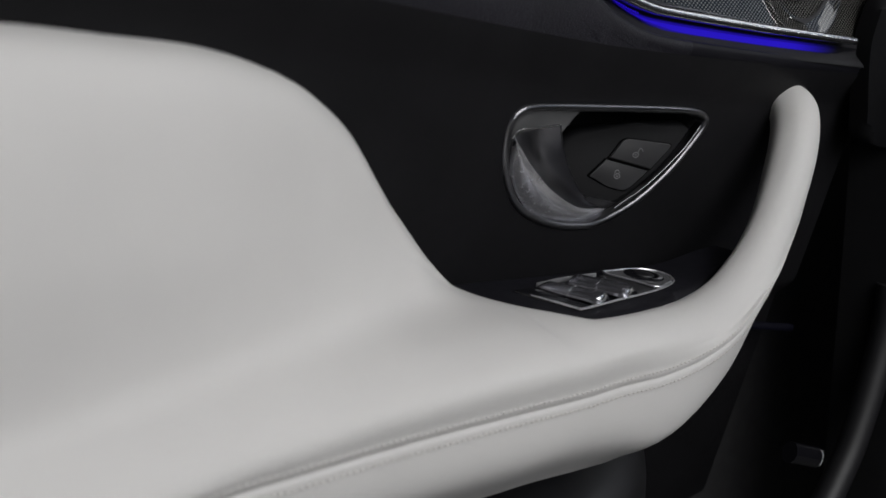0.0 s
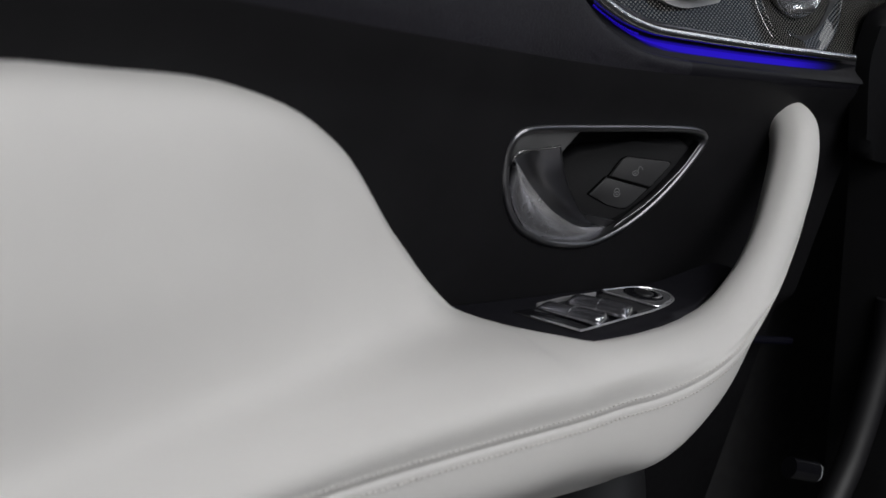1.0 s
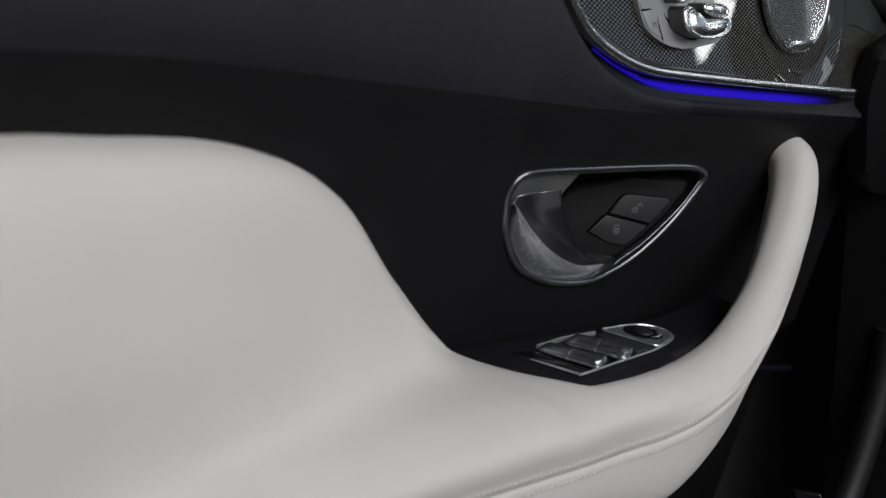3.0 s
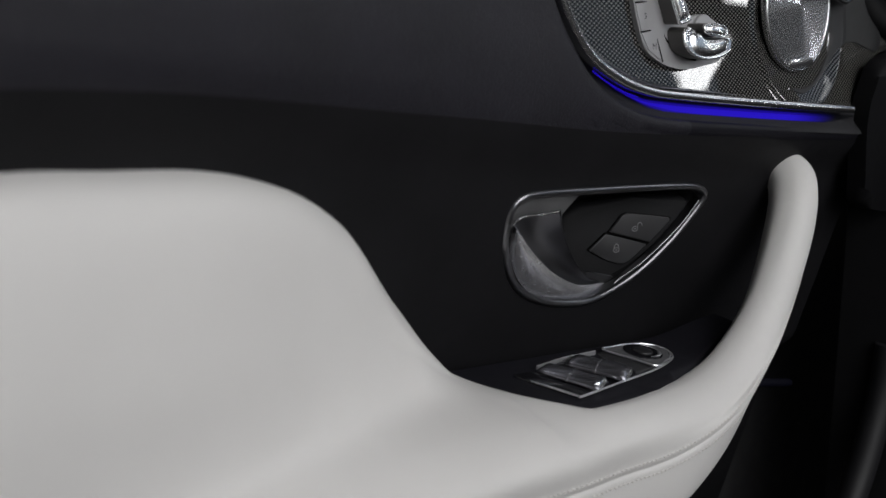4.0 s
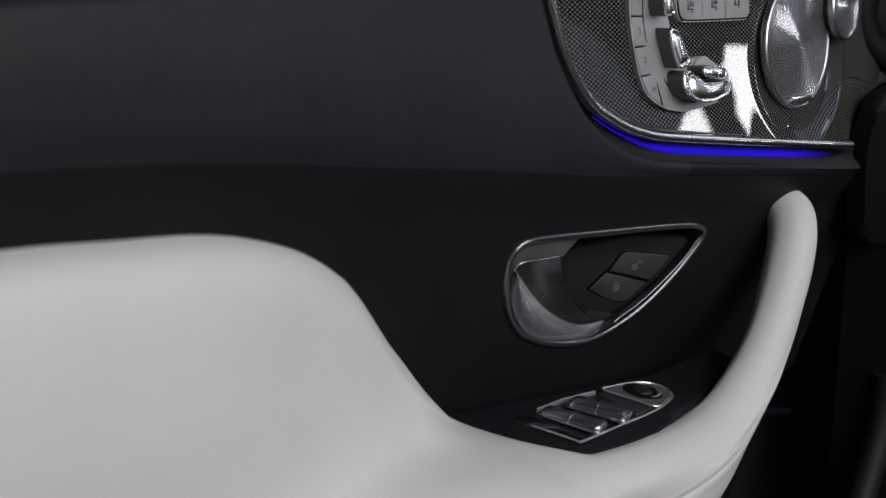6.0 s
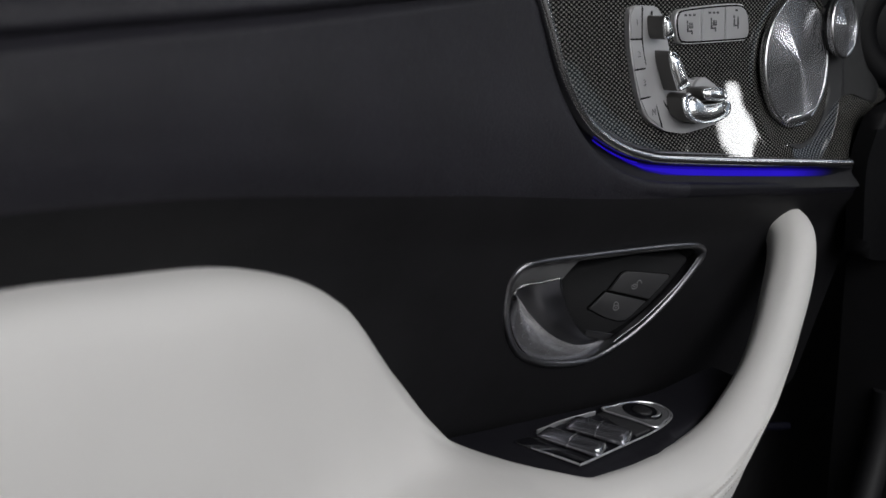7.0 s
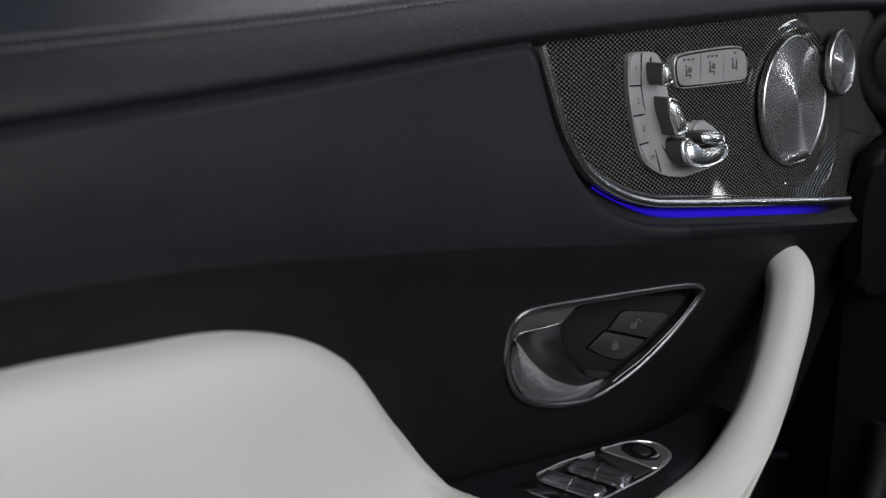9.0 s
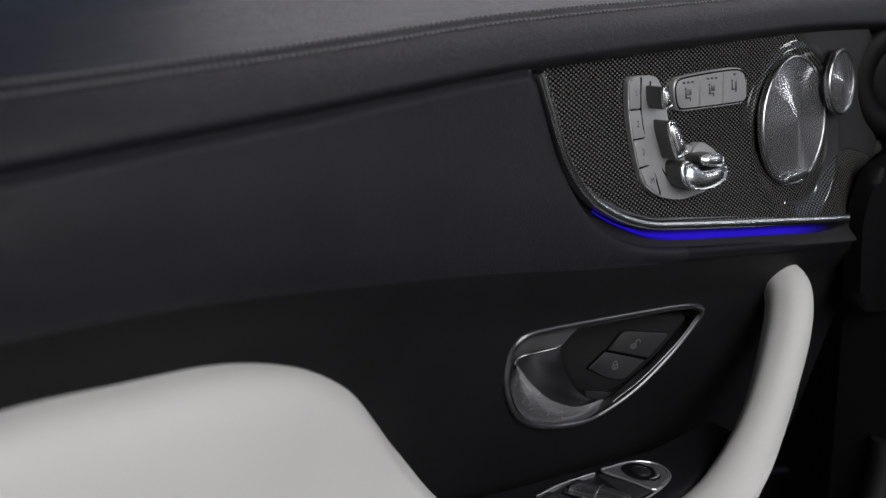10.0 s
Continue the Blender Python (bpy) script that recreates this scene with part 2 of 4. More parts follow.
def slab(outline, place, bevel=0.001, segments=3):
    """A bevelled plate: outline in (u, v), put into space by place(u, v, w) with w from 0 (front) backwards."""
    outline, depth = outline
    bm = bmesh.new()
    k = len(outline)
    front = [bm.verts.new((u, v, 0)) for u, v in outline]
    back = [bm.verts.new((u, v, depth)) for u, v in outline]
    top = bm.faces.new(front)
    bm.faces.new(back[::-1])
    for i in range(k):
        bm.faces.new((front[i], back[i], back[(i + 1) % k], front[(i + 1) % k]))
    if bevel:
        bmesh.ops.bevel(bm, geom=list(top.edges), offset=bevel, segments=segments, affect="EDGES", profile=0.5)
    for v in bm.verts:
        v.co = Vector([float(c) for c in place(v.co.x, v.co.y, v.co.z)])
    bmesh.ops.recalc_face_normals(bm, faces=bm.faces)
    return smooth_faces(bm, 35)


def rounded(x0, z0, x1, z1, r, n=5):
    """A rounded rectangle's outline."""
    out = []
    for cx, cz, a in ((x1 - r, z1 - r, 0), (x0 + r, z1 - r, 90), (x0 + r, z0 + r, 180), (x1 - r, z0 + r, 270)):
        for i in range(n + 1):
            t = radians(a + 90 * i / n)
            out.append((cx + r * math.cos(t), cz + r * math.sin(t)))
    return out


def sweep(line, section, closed=False, side=(0, 1, 0), scale=None):
    """Sweeps a closed section [(a, b)] along a line: a across it, b along the side direction."""
    line = np.array(line, float)
    k = len(line)
    tang = np.roll(line, -1, 0) - np.roll(line, 1, 0) if closed else np.gradient(line, axis=0)
    tang /= np.linalg.norm(tang, axis=1, keepdims=True)
    b = np.tile(np.array(side, float), (k, 1)) if np.ndim(side) == 1 else np.array(side, float)
    a = np.cross(b, tang)
    a /= np.linalg.norm(a, axis=1, keepdims=True)
    b = np.cross(tang, a)
    sec = np.array(section, float)
    sc = np.ones(k) if scale is None else np.array(scale, float)
    verts = (line[:, None] + sc[:, None, None] * (sec[None, :, 0, None] * a[:, None] + sec[None, :, 1, None] * b[:, None])).reshape(-1, 3)
    faces = grid_faces(k, len(sec), loop_u=closed, loop_v=True)
    if not closed:
        faces += [tuple(range(len(sec)))[::-1], tuple((k - 1) * len(sec) + j for j in range(len(sec)))]
    me = mesh("sweep", verts, faces)
    bm = bmesh.new()
    bm.from_mesh(me)
    bmesh.ops.recalc_face_normals(bm, faces=bm.faces)
    bpy.data.meshes.remove(me)
    return smooth_faces(bm, 50)


def ring(ra, rb, n=10):
    return [(ra * math.cos(2 * math.pi * i / n), rb * math.sin(2 * math.pi * i / n)) for i in range(n)]


# ---- the car door ----
door = thing("car_door", (-0.2, 0.0, 0.40), "car door lining in black and white leather with woven inlay", "car door")

pad_y = curve((-0.8, -0.19), (-0.372, -0.084), (-0.258, -0.053), (-0.095, -0.024), (0.0, -0.021), (0.27, -0.022))
low_y = curve((-0.8, -0.135), (-0.372, -0.046), (-0.25, -0.020), (-0.09, -0.005), (0.27, -0.003))
fold_z = curve((-0.8, 0.880), (-0.372, 0.862), (-0.16, 0.833), (-0.02, 0.812), (0.20, 0.789), (0.27, 0.782))

STRIP = [(-0.094, 0.9265), (-0.084, 0.903), (-0.071, 0.876), (-0.050, 0.8525), (-0.026, 0.8385), (-0.002, 0.8305), (0.024, 0.826), (0.11, 0.8155), (0.216, 0.804), (0.310, 0.7940)]
strip_line = spline(STRIP, 155)
strip_z = curve(*STRIP)
trim_top = curve((-0.1, 0.9265), (0.079, 0.933), (0.144, 0.939), (0.21, 0.9385), (0.245, 0.937), (0.275, 0.932), (0.31, 0.915))


def trim_y(x, z):
    """The inlay: leans back upwards, a little less towards the top, with a shallow bowl behind the loudspeaker."""
    h = np.clip(z - (0.8285 - 0.115 * x), -0.01, 0.2)
    e = np.sqrt(((x - 0.174) / 0.055) ** 2 + ((z - 0.864) / 0.056) ** 2)
    bowl = 0.0022 * (1 - smooth((e - 0.78) / 0.22)) - 0.0010 * np.exp(-((e - 1.03) / 0.05) ** 2)
    k = np.minimum(h, 0.085)
    return -0.0155 + 0.315 * k - 1.7 * k * k + 0.026 * (h - k) - 0.035 * (0.1 - x) + bowl


def strip_y(x):
    return -0.0225 + 0.003 * smooth((x + 0.09) / 0.04) - 0.003 * smooth((x - 0.1) / 0.1)


def low_surface(x, z):
    y = low_y(x) - 0.29 * (z - 0.765)
    return y + 0.012 * smooth((0.615 - z) / 0.02)


def door_surface(x, z):
    """The black leather: a full pad below the belt that folds back into a hollow round the handle."""
    w = smooth((fold_z(x) + 0.014 - z) / 0.046)
    top = pad_y(x) + 0.0004 * smooth((z - 0.895) / 0.02) + 0.006 * smooth((z - 0.9150) / 0.0085) - 0.003 * np.exp(-((z - fold_z(x) - 0.03) / 0.03) ** 2)
    return top * (1 - w) + low_surface(x, z) * w


def beyond_strip(x, z, gap):
    """True inside the inlay's outline, widened by gap(x)."""
    return x > -0.1 and z > strip_z(x + 0.5 * gap) - gap


BEZEL = [(-0.0941, 0.7640), (-0.0923, 0.7526), (-0.0855, 0.7370), (-0.0743, 0.7237), (-0.0583, 0.7142), (-0.0405, 0.7077), (-0.021, 0.7036), (-0.0066, 0.7026), (0.0088, 0.7054), (0.0263, 0.7114), (0.0429, 0.7208), (0.0585, 0.7331),
         (0.0699, 0.7457), (0.0772, 0.7560), (0.0765, 0.7612), (0.0665, 0.7658), (0.0473, 0.7689), (0.006, 0.7730), (-0.0319, 0.7763), (-0.0669, 0.7793), (-0.0845, 0.7798), (-0.0918, 0.7764), (-0.0941, 0.7705)]
bezel_line = spline(BEZEL, 120, closed=True)


def handle_plane(x, z):
    return -0.0045 - 0.29 * (z - 0.765)


def inside(poly, x, z):
    hit = False
    for (x0, z0), (x1, z1) in zip(poly, np.roll(poly, -1, 0)):
        if (z0 > z) != (z1 > z) and x < (x1 - x0) * (z - z0) / (z1 - z0) + x0:
            hit = not hit
    return hit


shrunk = np.array([0.0, 0.745]) + (bezel_line[::3] - np.array([0.0, 0.745])) * 0.988


belt_rise = curve((-0.8, -0.026), (-0.372, -0.0105), (-0.258, -0.0065), (-0.095, 0.003), (0.05, 0.0085), (0.2, 0.013), (0.33, 0.012))


def door_card(upper):
    """The lining above or below the line where pad and lower part meet; its rows follow that line."""
    xs = np.concatenate([np.linspace(-0.8, -0.15, 90), np.linspace(-0.147, 0.268, 170)])
    zs = []
    for x in xs:
        seam = float(fold_z(x)) - 0.003
        if upper:
            zs.append(np.concatenate([np.linspace(seam, 0.9100, 50), np.linspace(0.9110, 0.9225, 12)]))
        else:
            zs.append(np.concatenate([np.linspace(0.40, 0.69, 60), np.linspace(0.6920, seam, 62)]))
    zs = np.array(zs)
    verts = [(x, float(door_surface(x, z)), z + float(belt_rise(x)) * float(smooth((z - 0.87) / 0.05))) for x, row in zip(xs, zs) for z in row]

    def keep(i, j):
        x, z = (xs[i] + xs[i + 1]) / 2, (zs[i, j] + zs[i, j + 1]) / 2
        if beyond_strip(x, z, 0.020):
            return False
        return not (-0.1 < x < 0.08 and 0.70 < z < 0.785 and inside(shrunk, x, z))

    return mesh("door_card", verts, grid_faces(len(xs), zs.shape[1], keep=keep, flip=True))


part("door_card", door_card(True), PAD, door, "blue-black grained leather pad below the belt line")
# Part of the hollow's shade is in this lining's colour.
part("lower_lining", door_card(False), BLACK, door, "smooth black lining round the door handle, darkened for the hollow's shade")

# Rolled leather edge round the inlay, over the light.
gap_at = curve((0.0, 0.0022), (0.10, 0.0052), (0.25, 0.0112), (0.40, 0.0135), (1.0, 0.0138))


def offset_line(line, dist):
    t = np.gradient(line, axis=0)
    t /= np.linalg.norm(t, axis=1, keepdims=True)
    return line + np.stack([t[:, 1], -t[:, 0]], 1) * -1 * np.asarray(dist)[:, None] * -1


def lip():
    k = len(strip_line)
    s = np.linspace(0, 1, k)
    rows = []
    # across the roll: distance outside the strip, added to the gap, and depth behind the pad
    for out, deep in ((-0.003, 0.020), (-0.002, 0.012), (-0.0008, 0.006), (0.0008, 0.0022), (0.003, 0.0009), (0.006, 0.0003), (0.012, -0.0001), (0.020, -0.0001), (0.026, 0.0002)):
        line = offset_line(strip_line, gap_at(s) + out)
        sink = [0.003 * (1 - float(smooth((i - 4) / 14))) * float(smooth((out - 0.010) / 0.012)) for i in range(k)]
        rows.append([(x, float(door_surface(min(x, 0.31), min(z, 0.924)) if deep < 0.004 else pad_y(x)) + deep + d + 0.004 * float(smooth((float(fold_z(x)) - 0.003 - z) / 0.0015)), z) for (x, z), d in zip(line, sink)])
    verts = np.array(rows).transpose(1, 0, 2)
    return [mesh("lip", v.reshape(-1, 3), grid_faces(len(v), 9)) for v in (verts[:63], verts[62:])]


upper_edge, lower_edge = lip()
part("rolled_edge", upper_edge, PAD, door)
part("rolled_edge", lower_edge, TRAY, door)


# Top roll of the belt line with its double-stitched seam.
belt_tall = curve((-0.8, 0.7), (-0.372, 0.83), (0.0, 0.905), (0.33, 0.93))


def belt():
    xs = np.linspace(-0.8, 0.33, 150)
    prof = spline([(0.016, 0.9165), (0.006, 0.9195), (0.000, 0.9235), (0.0003, 0.9285), (0.004, 0.9355), (0.010, 0.9420), (0.017, 0.9472), (0.027, 0.9508), (0.042, 0.9543), (0.065, 0.9600), (0.09, 0.9675), (0.115, 0.9715), (0.150, 0.9730), (0.190, 0.9740)], 140)
    groove = np.exp(-((prof[:, 1] - 0.9473) / 0.0008) ** 2)
    pts = []
    for x in xs:
        rise, tall = float(belt_rise(x)), float(belt_tall(x))
        base = float(curve((-0.8, -0.19), (-0.372, -0.084), (-0.258, -0.053), (-0.095, -0.024), (0.1, -0.010), (0.33, 0.0))(x))
        for (a, z), g in zip(prof, groove):
            pts.append((x, base + a + 0.0010 * g, 0.9195 + (z - 0.9195) * tall + rise - 0.0012 * g))
    return mesh("belt", pts, grid_faces(len(xs), len(prof), flip=True)), np.array(pts).reshape(len(xs), len(prof), 3), prof


belt_mesh, belt_pts, belt_prof = belt()
belt_roll = part("belt_roll", belt_mesh, PAD, door, "black leather roll along the window line")


def stitches(line, up, length, radius):
    """Short thread loops laid along a line, end to end with small gaps."""
    line, up = np.array(line), np.array(up)
    bm = bmesh.new()
    for i in range(0, len(line) - 1):
        a, b = Vector(line[i]), Vector(line[i + 1])
        d = b - a
        if d.length < 1e-6:
            continue
        q = d.to_track_quat("X", "Z").to_matrix().to_4x4()
        mid = Matrix.Translation((a + b) / 2 + Vector(up[i]) * radius * 0.5) @ q @ Matrix.Diagonal((length / 2, radius, radius, 1))
        bmesh.ops.create_icosphere(bm, subdivisions=1, radius=1, matrix=mid)
    for f in bm.faces:
        f.smooth = True
    return bm


def resample(line, step):
    s = np.concatenate([[0], np.cumsum(np.linalg.norm(np.diff(line, axis=0), axis=1))])
    at = np.arange(0, s[-1], step)
    return np.stack([np.interp(at, s, line[:, j]) for j in range(3)], 1)


for height in (0.9452, 0.9492):
    j = int(np.argmin(abs(belt_prof[:, 1] - height)))
    line = resample(belt_pts[30:, j], 0.0036)
    tagged(part("stitching", stitches(line, np.tile((0, -0.6, 0.8), (len(line), 1)), 0.0026, 0.0007), GREY_THREAD, belt_roll, "row of grey thread stitches"), kind="stuff")


# ---- white armrest and pull handle ----
crest_y = curve((-0.8, -0.17), (-0.372, -0.071), (-0.331, -0.060), (-0.281, -0.046), (-0.25, -0.036), (-0.213, -0.021), (-0.172, -0.008), (-0.140, -0.0085), (-0.129, -0.0170), (-0.1189, -0.0300), (-0.1105, -0.0420), (-0.1017, -0.0532), (-0.0959, -0.0600), (-0.0869, -0.0650), (0.0, -0.060))
crest_z = curve((-0.8, 0.838), (-0.372, 0.833), (-0.331, 0.828), (-0.281, 0.8205), (-0.25, 0.8115), (-0.213, 0.7905), (-0.172, 0.7415), (-0.150, 0.709), (-0.137, 0.694), (-0.1189, 0.6860), (-0.1017, 0.6820), (-0.0869, 0.6788), (0.0, 0.673))
lip_y = curve((-0.8, -0.19), (-0.372, -0.104), (-0.30, -0.093), (-0.2, -0.088), (0.0, -0.086))
rail = spline([(-0.10, -0.062, 0.641), (-0.046, -0.0610, 0.6298), (-0.0010, -0.0570, 0.6374), (0.0408, -0.0500, 0.6512), (0.0848, -0.0415, 0.6773), (0.1245, -0.030, 0.7085), (0.1495, -0.021, 0.737), (0.1615, -0.013, 0.7558), (0.1668, -0.001, 0.7630), (0.170, 0.014, 0.7648)], 150)
rail_s = np.linspace(-0.10, 0.20, 150)
half_n = curve((-0.10, 0.038), (-0.046, 0.0422), (0.0, 0.0310), (0.045, 0.0201), (0.095, 0.0155), (0.145, 0.0165), (0.20, 0.0165))
half_y = curve((-0.10, 0.026), (-0.046, 0.026), (0.0, 0.0255), (0.045, 0.0195), (0.095, 0.0155), (0.145, 0.0160), (0.20, 0.0165))
seam_angle = curve((-0.10, 7), (-0.046, 20.5), (0.0, 11.7), (0.045, -8), (0.095, -40), (0.145, -70), (0.20, -75))


end_angle = curve((-0.10, -112), (-0.046, -118), (0.0, -138), (0.045, -150), (0.20, -150))


def rear_controls(x):
    """Cross-section of cushion, shelf, rolled edge and underside at x."""
    cy, cz, ly = float(crest_y(x)), float(crest_z(x)), float(lip_y(x))
    h = max(0.0, cz - 0.690)
    k = float(smooth(h / 0.06))
    back = 0.035 if x < -0.136 else 0.014
    fall = k * float(smooth((x + 0.30) / 0.06))
    b0, q = min(0.690, cz + 0.001), float(smooth((x + 0.145) / 0.04))
    ctr = np.array([(cy + back, cz - 0.004 - 0.018 * fall - 0.010 * (1 - k)), (cy + 0.006, cz - 0.001 - 0.0022 * fall), (cy - 0.005 - 0.007 * k, cz - 0.001 - 0.016 * k),
                    (cy - 0.010 - 0.006 * k, b0 + 0.48 * h), (cy + 0.36 * (ly - cy), b0 + 0.13 * h), (cy + 0.76 * (ly - cy), b0 - 0.0055 + 0.03 * h), (ly, b0 - 0.020 + 0.03 * h),
                    (ly + 0.003, 0.648 + 0.085 * max(0.0, -0.13 - x)), (ly + 0.007, 0.620 + 0.09 * max(0.0, -0.11 - x)), (ly + 0.032, 0.594 + 0.10 * max(0.0, -0.11 - x))])
    arc = [(cy + 0.012, cz - 0.013), (cy + 0.005, cz - 0.003)] + [(cy + (ly - cy) * math.sin(a), 0.663 + (cz - 0.663) * math.cos(a)) for a in np.radians((6, 27, 48, 69, 90))]
    ctr[:7] = ctr[:7] * (1 - q) + np.array(arc) * q
    return np.array([(x, y, z) for y, z in ctr])


rail_t = np.gradient(rail, axis=0)
rail_t /= np.linalg.norm(rail_t, axis=1, keepdims=True)


slim = curve((-0.10, 0.9), (0.0, 0.75), (0.09, 0.8), (0.14, 0.95), (0.20, 1.0))


def front_controls(i):
    """The same ten points round the pull handle's oval tube at one station of its rail."""
    t = rail_t[i]
    yv = np.array([0, -1.0, 0]) - t * np.dot(t, (0, -1.0, 0))
    yv /= np.linalg.norm(yv)
    nv = np.cross(yv, t)
    nv = nv if nv[2] > 0 or nv[0] < 0 else -nv
    s = rail_s[i]
    a7 = float(seam_angle(s))
    last = float(end_angle(s))
    angles = np.radians([150, 115, *np.linspace(90, a7, 6), (a7 + last) / 2, last])
    return np.array([rail[i] + yv * half_y(s) * math.cos(a) * (1.0 if math.cos(a) > 0 else float(slim(s))) + nv * half_n(s) * math.sin(a) for a in angles])


seam_lift = curve((-0.8, 0.0), (-0.29, 0.0), (-0.232, 0.0009), (-0.135, 0.0015), (-0.104, -0.0002), (-0.084, -0.0003), (-0.061, -0.0017), (-0.041, -0.0010), (-0.020, 0.0), (0.002, 0.0022), (0.0186, 0.0038), (0.034, 0.0058), (0.055, 0.0045), (0.09, 0.0), (0.3, 0.0))
base_lift = curve((-0.8, 0.0), (-0.15, 0.0), (-0.120, 0.0008), (-0.105, 0.0), (-0.089, -0.0025), (-0.070, -0.0046), (-0.0615, -0.0060), (-0.047, -0.0045), (-0.032, 0.0), (-0.018, 0.0047), (0.002, 0.0075), (0.030, 0.0052), (0.050, 0.0028), (0.075, 0.0), (0.3, 0.0))


def armrest():
    stations = [rear_controls(x) for x in np.concatenate([np.linspace(-0.8, -0.32, 50), np.linspace(-0.315, -0.1, 110)])]
    for i in range(2, 150):
        w = float(smooth((rail_s[i] + 0.10) / 0.11))
        f = front_controls(i)
        stations.append(f if w >= 1 else (1 - w) * rear_controls(float(rail[i][0])) + w * f)
    for c in stations:
        c[6, 2] += 0.5 * float(seam_lift(c[6, 0]))
        c[7, 2] += float(seam_lift(c[7, 0]))
        c[8:, 2] += base_lift(c[8:, 0])
    low = np.array([c[6:] for c in stations])
    for _ in range(30):  # even out the seam and the underside along the length
        low[1:-1] = 0.25 * low[:-2] + 0.5 * low[1:-1] + 0.25 * low[2:]
    for c, q in zip(stations, low):
        c[6:] = q
    rows = []
    for c in stations:
        p = spline(c, 700)
        s = np.concatenate([[0], np.cumsum(np.linalg.norm(np.diff(p, axis=0), axis=1))])
        m = s[int(np.argmin(np.linalg.norm(p - c[7], axis=1)))]
        near = min(0.008, 0.4 * (s[-1] - m), 0.4 * m)
        at = np.concatenate([np.linspace(0, m - near, 64, endpoint=False), np.linspace(m - near, m + near, 36, endpoint=False), np.linspace(m + near, s[-1], 24)])
        rows.append(np.stack([np.interp(at, s, p[:, k]) for k in range(3)], 1))
    rows = np.array(rows)
    nrm = np.cross(np.gradient(rows, axis=0), np.gradient(rows, axis=1))
    nrm /= np.linalg.norm(nrm, axis=2, keepdims=True) + 1e-9
    if nrm[60, 60, 1] > 0:
        nrm = -nrm
    out = rows.copy()
    for i in range(len(rows)):
        d = np.linalg.norm(rows[i] - stations[i][7], axis=1)
        fade = 1 - smooth((i - 250) / 50)
        out[i] -= nrm[i] * (0.0009 * np.exp(-(d / 0.0012) ** 2) - 0.0003 * np.exp(-((d - 0.0036) / 0.002) ** 2))[:, None] * fade
    return out, rows, nrm, np.array([c[7] for c in stations])


arm_out, arm_rows, arm_n, arm_seam = armrest()
arm = part("armrest", mesh("armrest", arm_out.reshape(-1, 3), grid_faces(arm_out.shape[0], arm_out.shape[1])), WHITE, door, "white leather armrest sweeping up into a pull handle")


def seam_rows():
    for side, last in ((-0.0042, 285), (0.0046, 300)):
        pts, ups = [], []
        for i in range(20, last):
            d = arm_rows[i] - arm_seam[i]
            along = np.concatenate([[0], np.cumsum(np.linalg.norm(np.diff(arm_rows[i], axis=0), axis=1))])
            j0 = along[int(np.argmin(np.linalg.norm(d, axis=1)))]
            pts.append([np.interp(j0 + side, along, arm_rows[i][:, c]) for c in range(3)])
            j = int(np.argmin(abs(along - j0 - side)))
            ups.append(arm_n[i, j])
        pts, ups = np.array(pts), np.array(ups)
        line = resample(pts, 0.0033)
        near = [ups[int(np.argmin(np.linalg.norm(pts - q, axis=1)))] for q in line]
        tagged(part("stitching", stitches(line, np.array(near), 0.0025, 0.00055), THREAD, arm, "row of pale thread stitches"), kind="stuff")


seam_rows()


# ---- switch tray ----
def tray_z(x, y):
    return 0.6772 - 0.1068 * x + 0.097 * y - 0.0015


def tray():
    xs = np.linspace(-0.150, 0.105, 60)
    verts = []
    for x in xs:
        front = float(crest_y(min(x, -0.001))) - 0.004 if x < 0 else -0.056 + 0.030 * smooth(x / 0.10)
        front = min(front, -0.02)
        rise = 0.010 * smooth((x - 0.03) / 0.08)
        for v in np.linspace(0, 1, 24):
            y = front + (0.003 - front) * v
            verts.append((x, y, float(tray_z(x, y)) - 0.003 * (1 - smooth(v / 0.15)) - 0.014 * (1 - smooth(v / 0.25)) * smooth((x + 0.03) / 0.03) + rise - 0.0008))
    return mesh("tray", verts, grid_faces(len(xs), 24))


part("switch_tray", tray(), TRAY, door, "black padded tray in front of the pull handle")


def on_tray(lift):
    return lambda u, v, w: (u, v, tray_z(u, v) + lift - w)


SWITCH = [(-0.0851, -0.0524), (-0.0896, -0.0411), (-0.0963, -0.0266), (-0.0986, -0.0145), (-0.0837, -0.0131), (-0.0516, -0.0074), (-0.0226, -0.0059), (-0.0145, -0.0046), (0.0058, -0.0034), (0.0199, -0.0065), (0.0272, -0.0135), (0.0252, -0.0242), (0.0157, -0.0317), (-0.01, -0.0398), (-0.0509, -0.0467)]
switches = tagged(part("window_switch_panel", slab((SWITCH, 0.006), on_tray(-0.0030), 0.0006), GLOSS, None, "glossy black window switch panel with chrome frame in a tray"), category="switch panel")


def on_switch(pts, lift):
    return [(u, v, tray_z(u, v) + lift) for u, v in pts]


edge = [(-0.0963, -0.0266), (-0.0935, -0.0325), (-0.0896, -0.0411), (-0.0858, -0.0508), (-0.0838, -0.0522), (-0.0509, -0.0467), (-0.01, -0.0398), (0.0157, -0.0317), (0.0252, -0.0242), (0.0272, -0.0135), (0.0199, -0.0065), (0.0058, -0.0034), (-0.0145, -0.0046)]
part("chrome_frame", sweep(spline(on_switch(edge, 0.0011), 140), [(-0.0005, -0.0007), (-0.0005, 0.0), (-0.0002, 0.0003), (0.0002, 0.0003), (0.0005, 0.0), (0.0005, -0.0007)], side=(0, 0, 1), scale=np.minimum(1.0, 0.25 + np.arange(140) / 16)), SATIN, switches, "thin chrome frame")
far_edge = [(-0.0770, -0.0118), (-0.0680, -0.0103), (-0.0516, -0.0074), (-0.0226, -0.0059)]
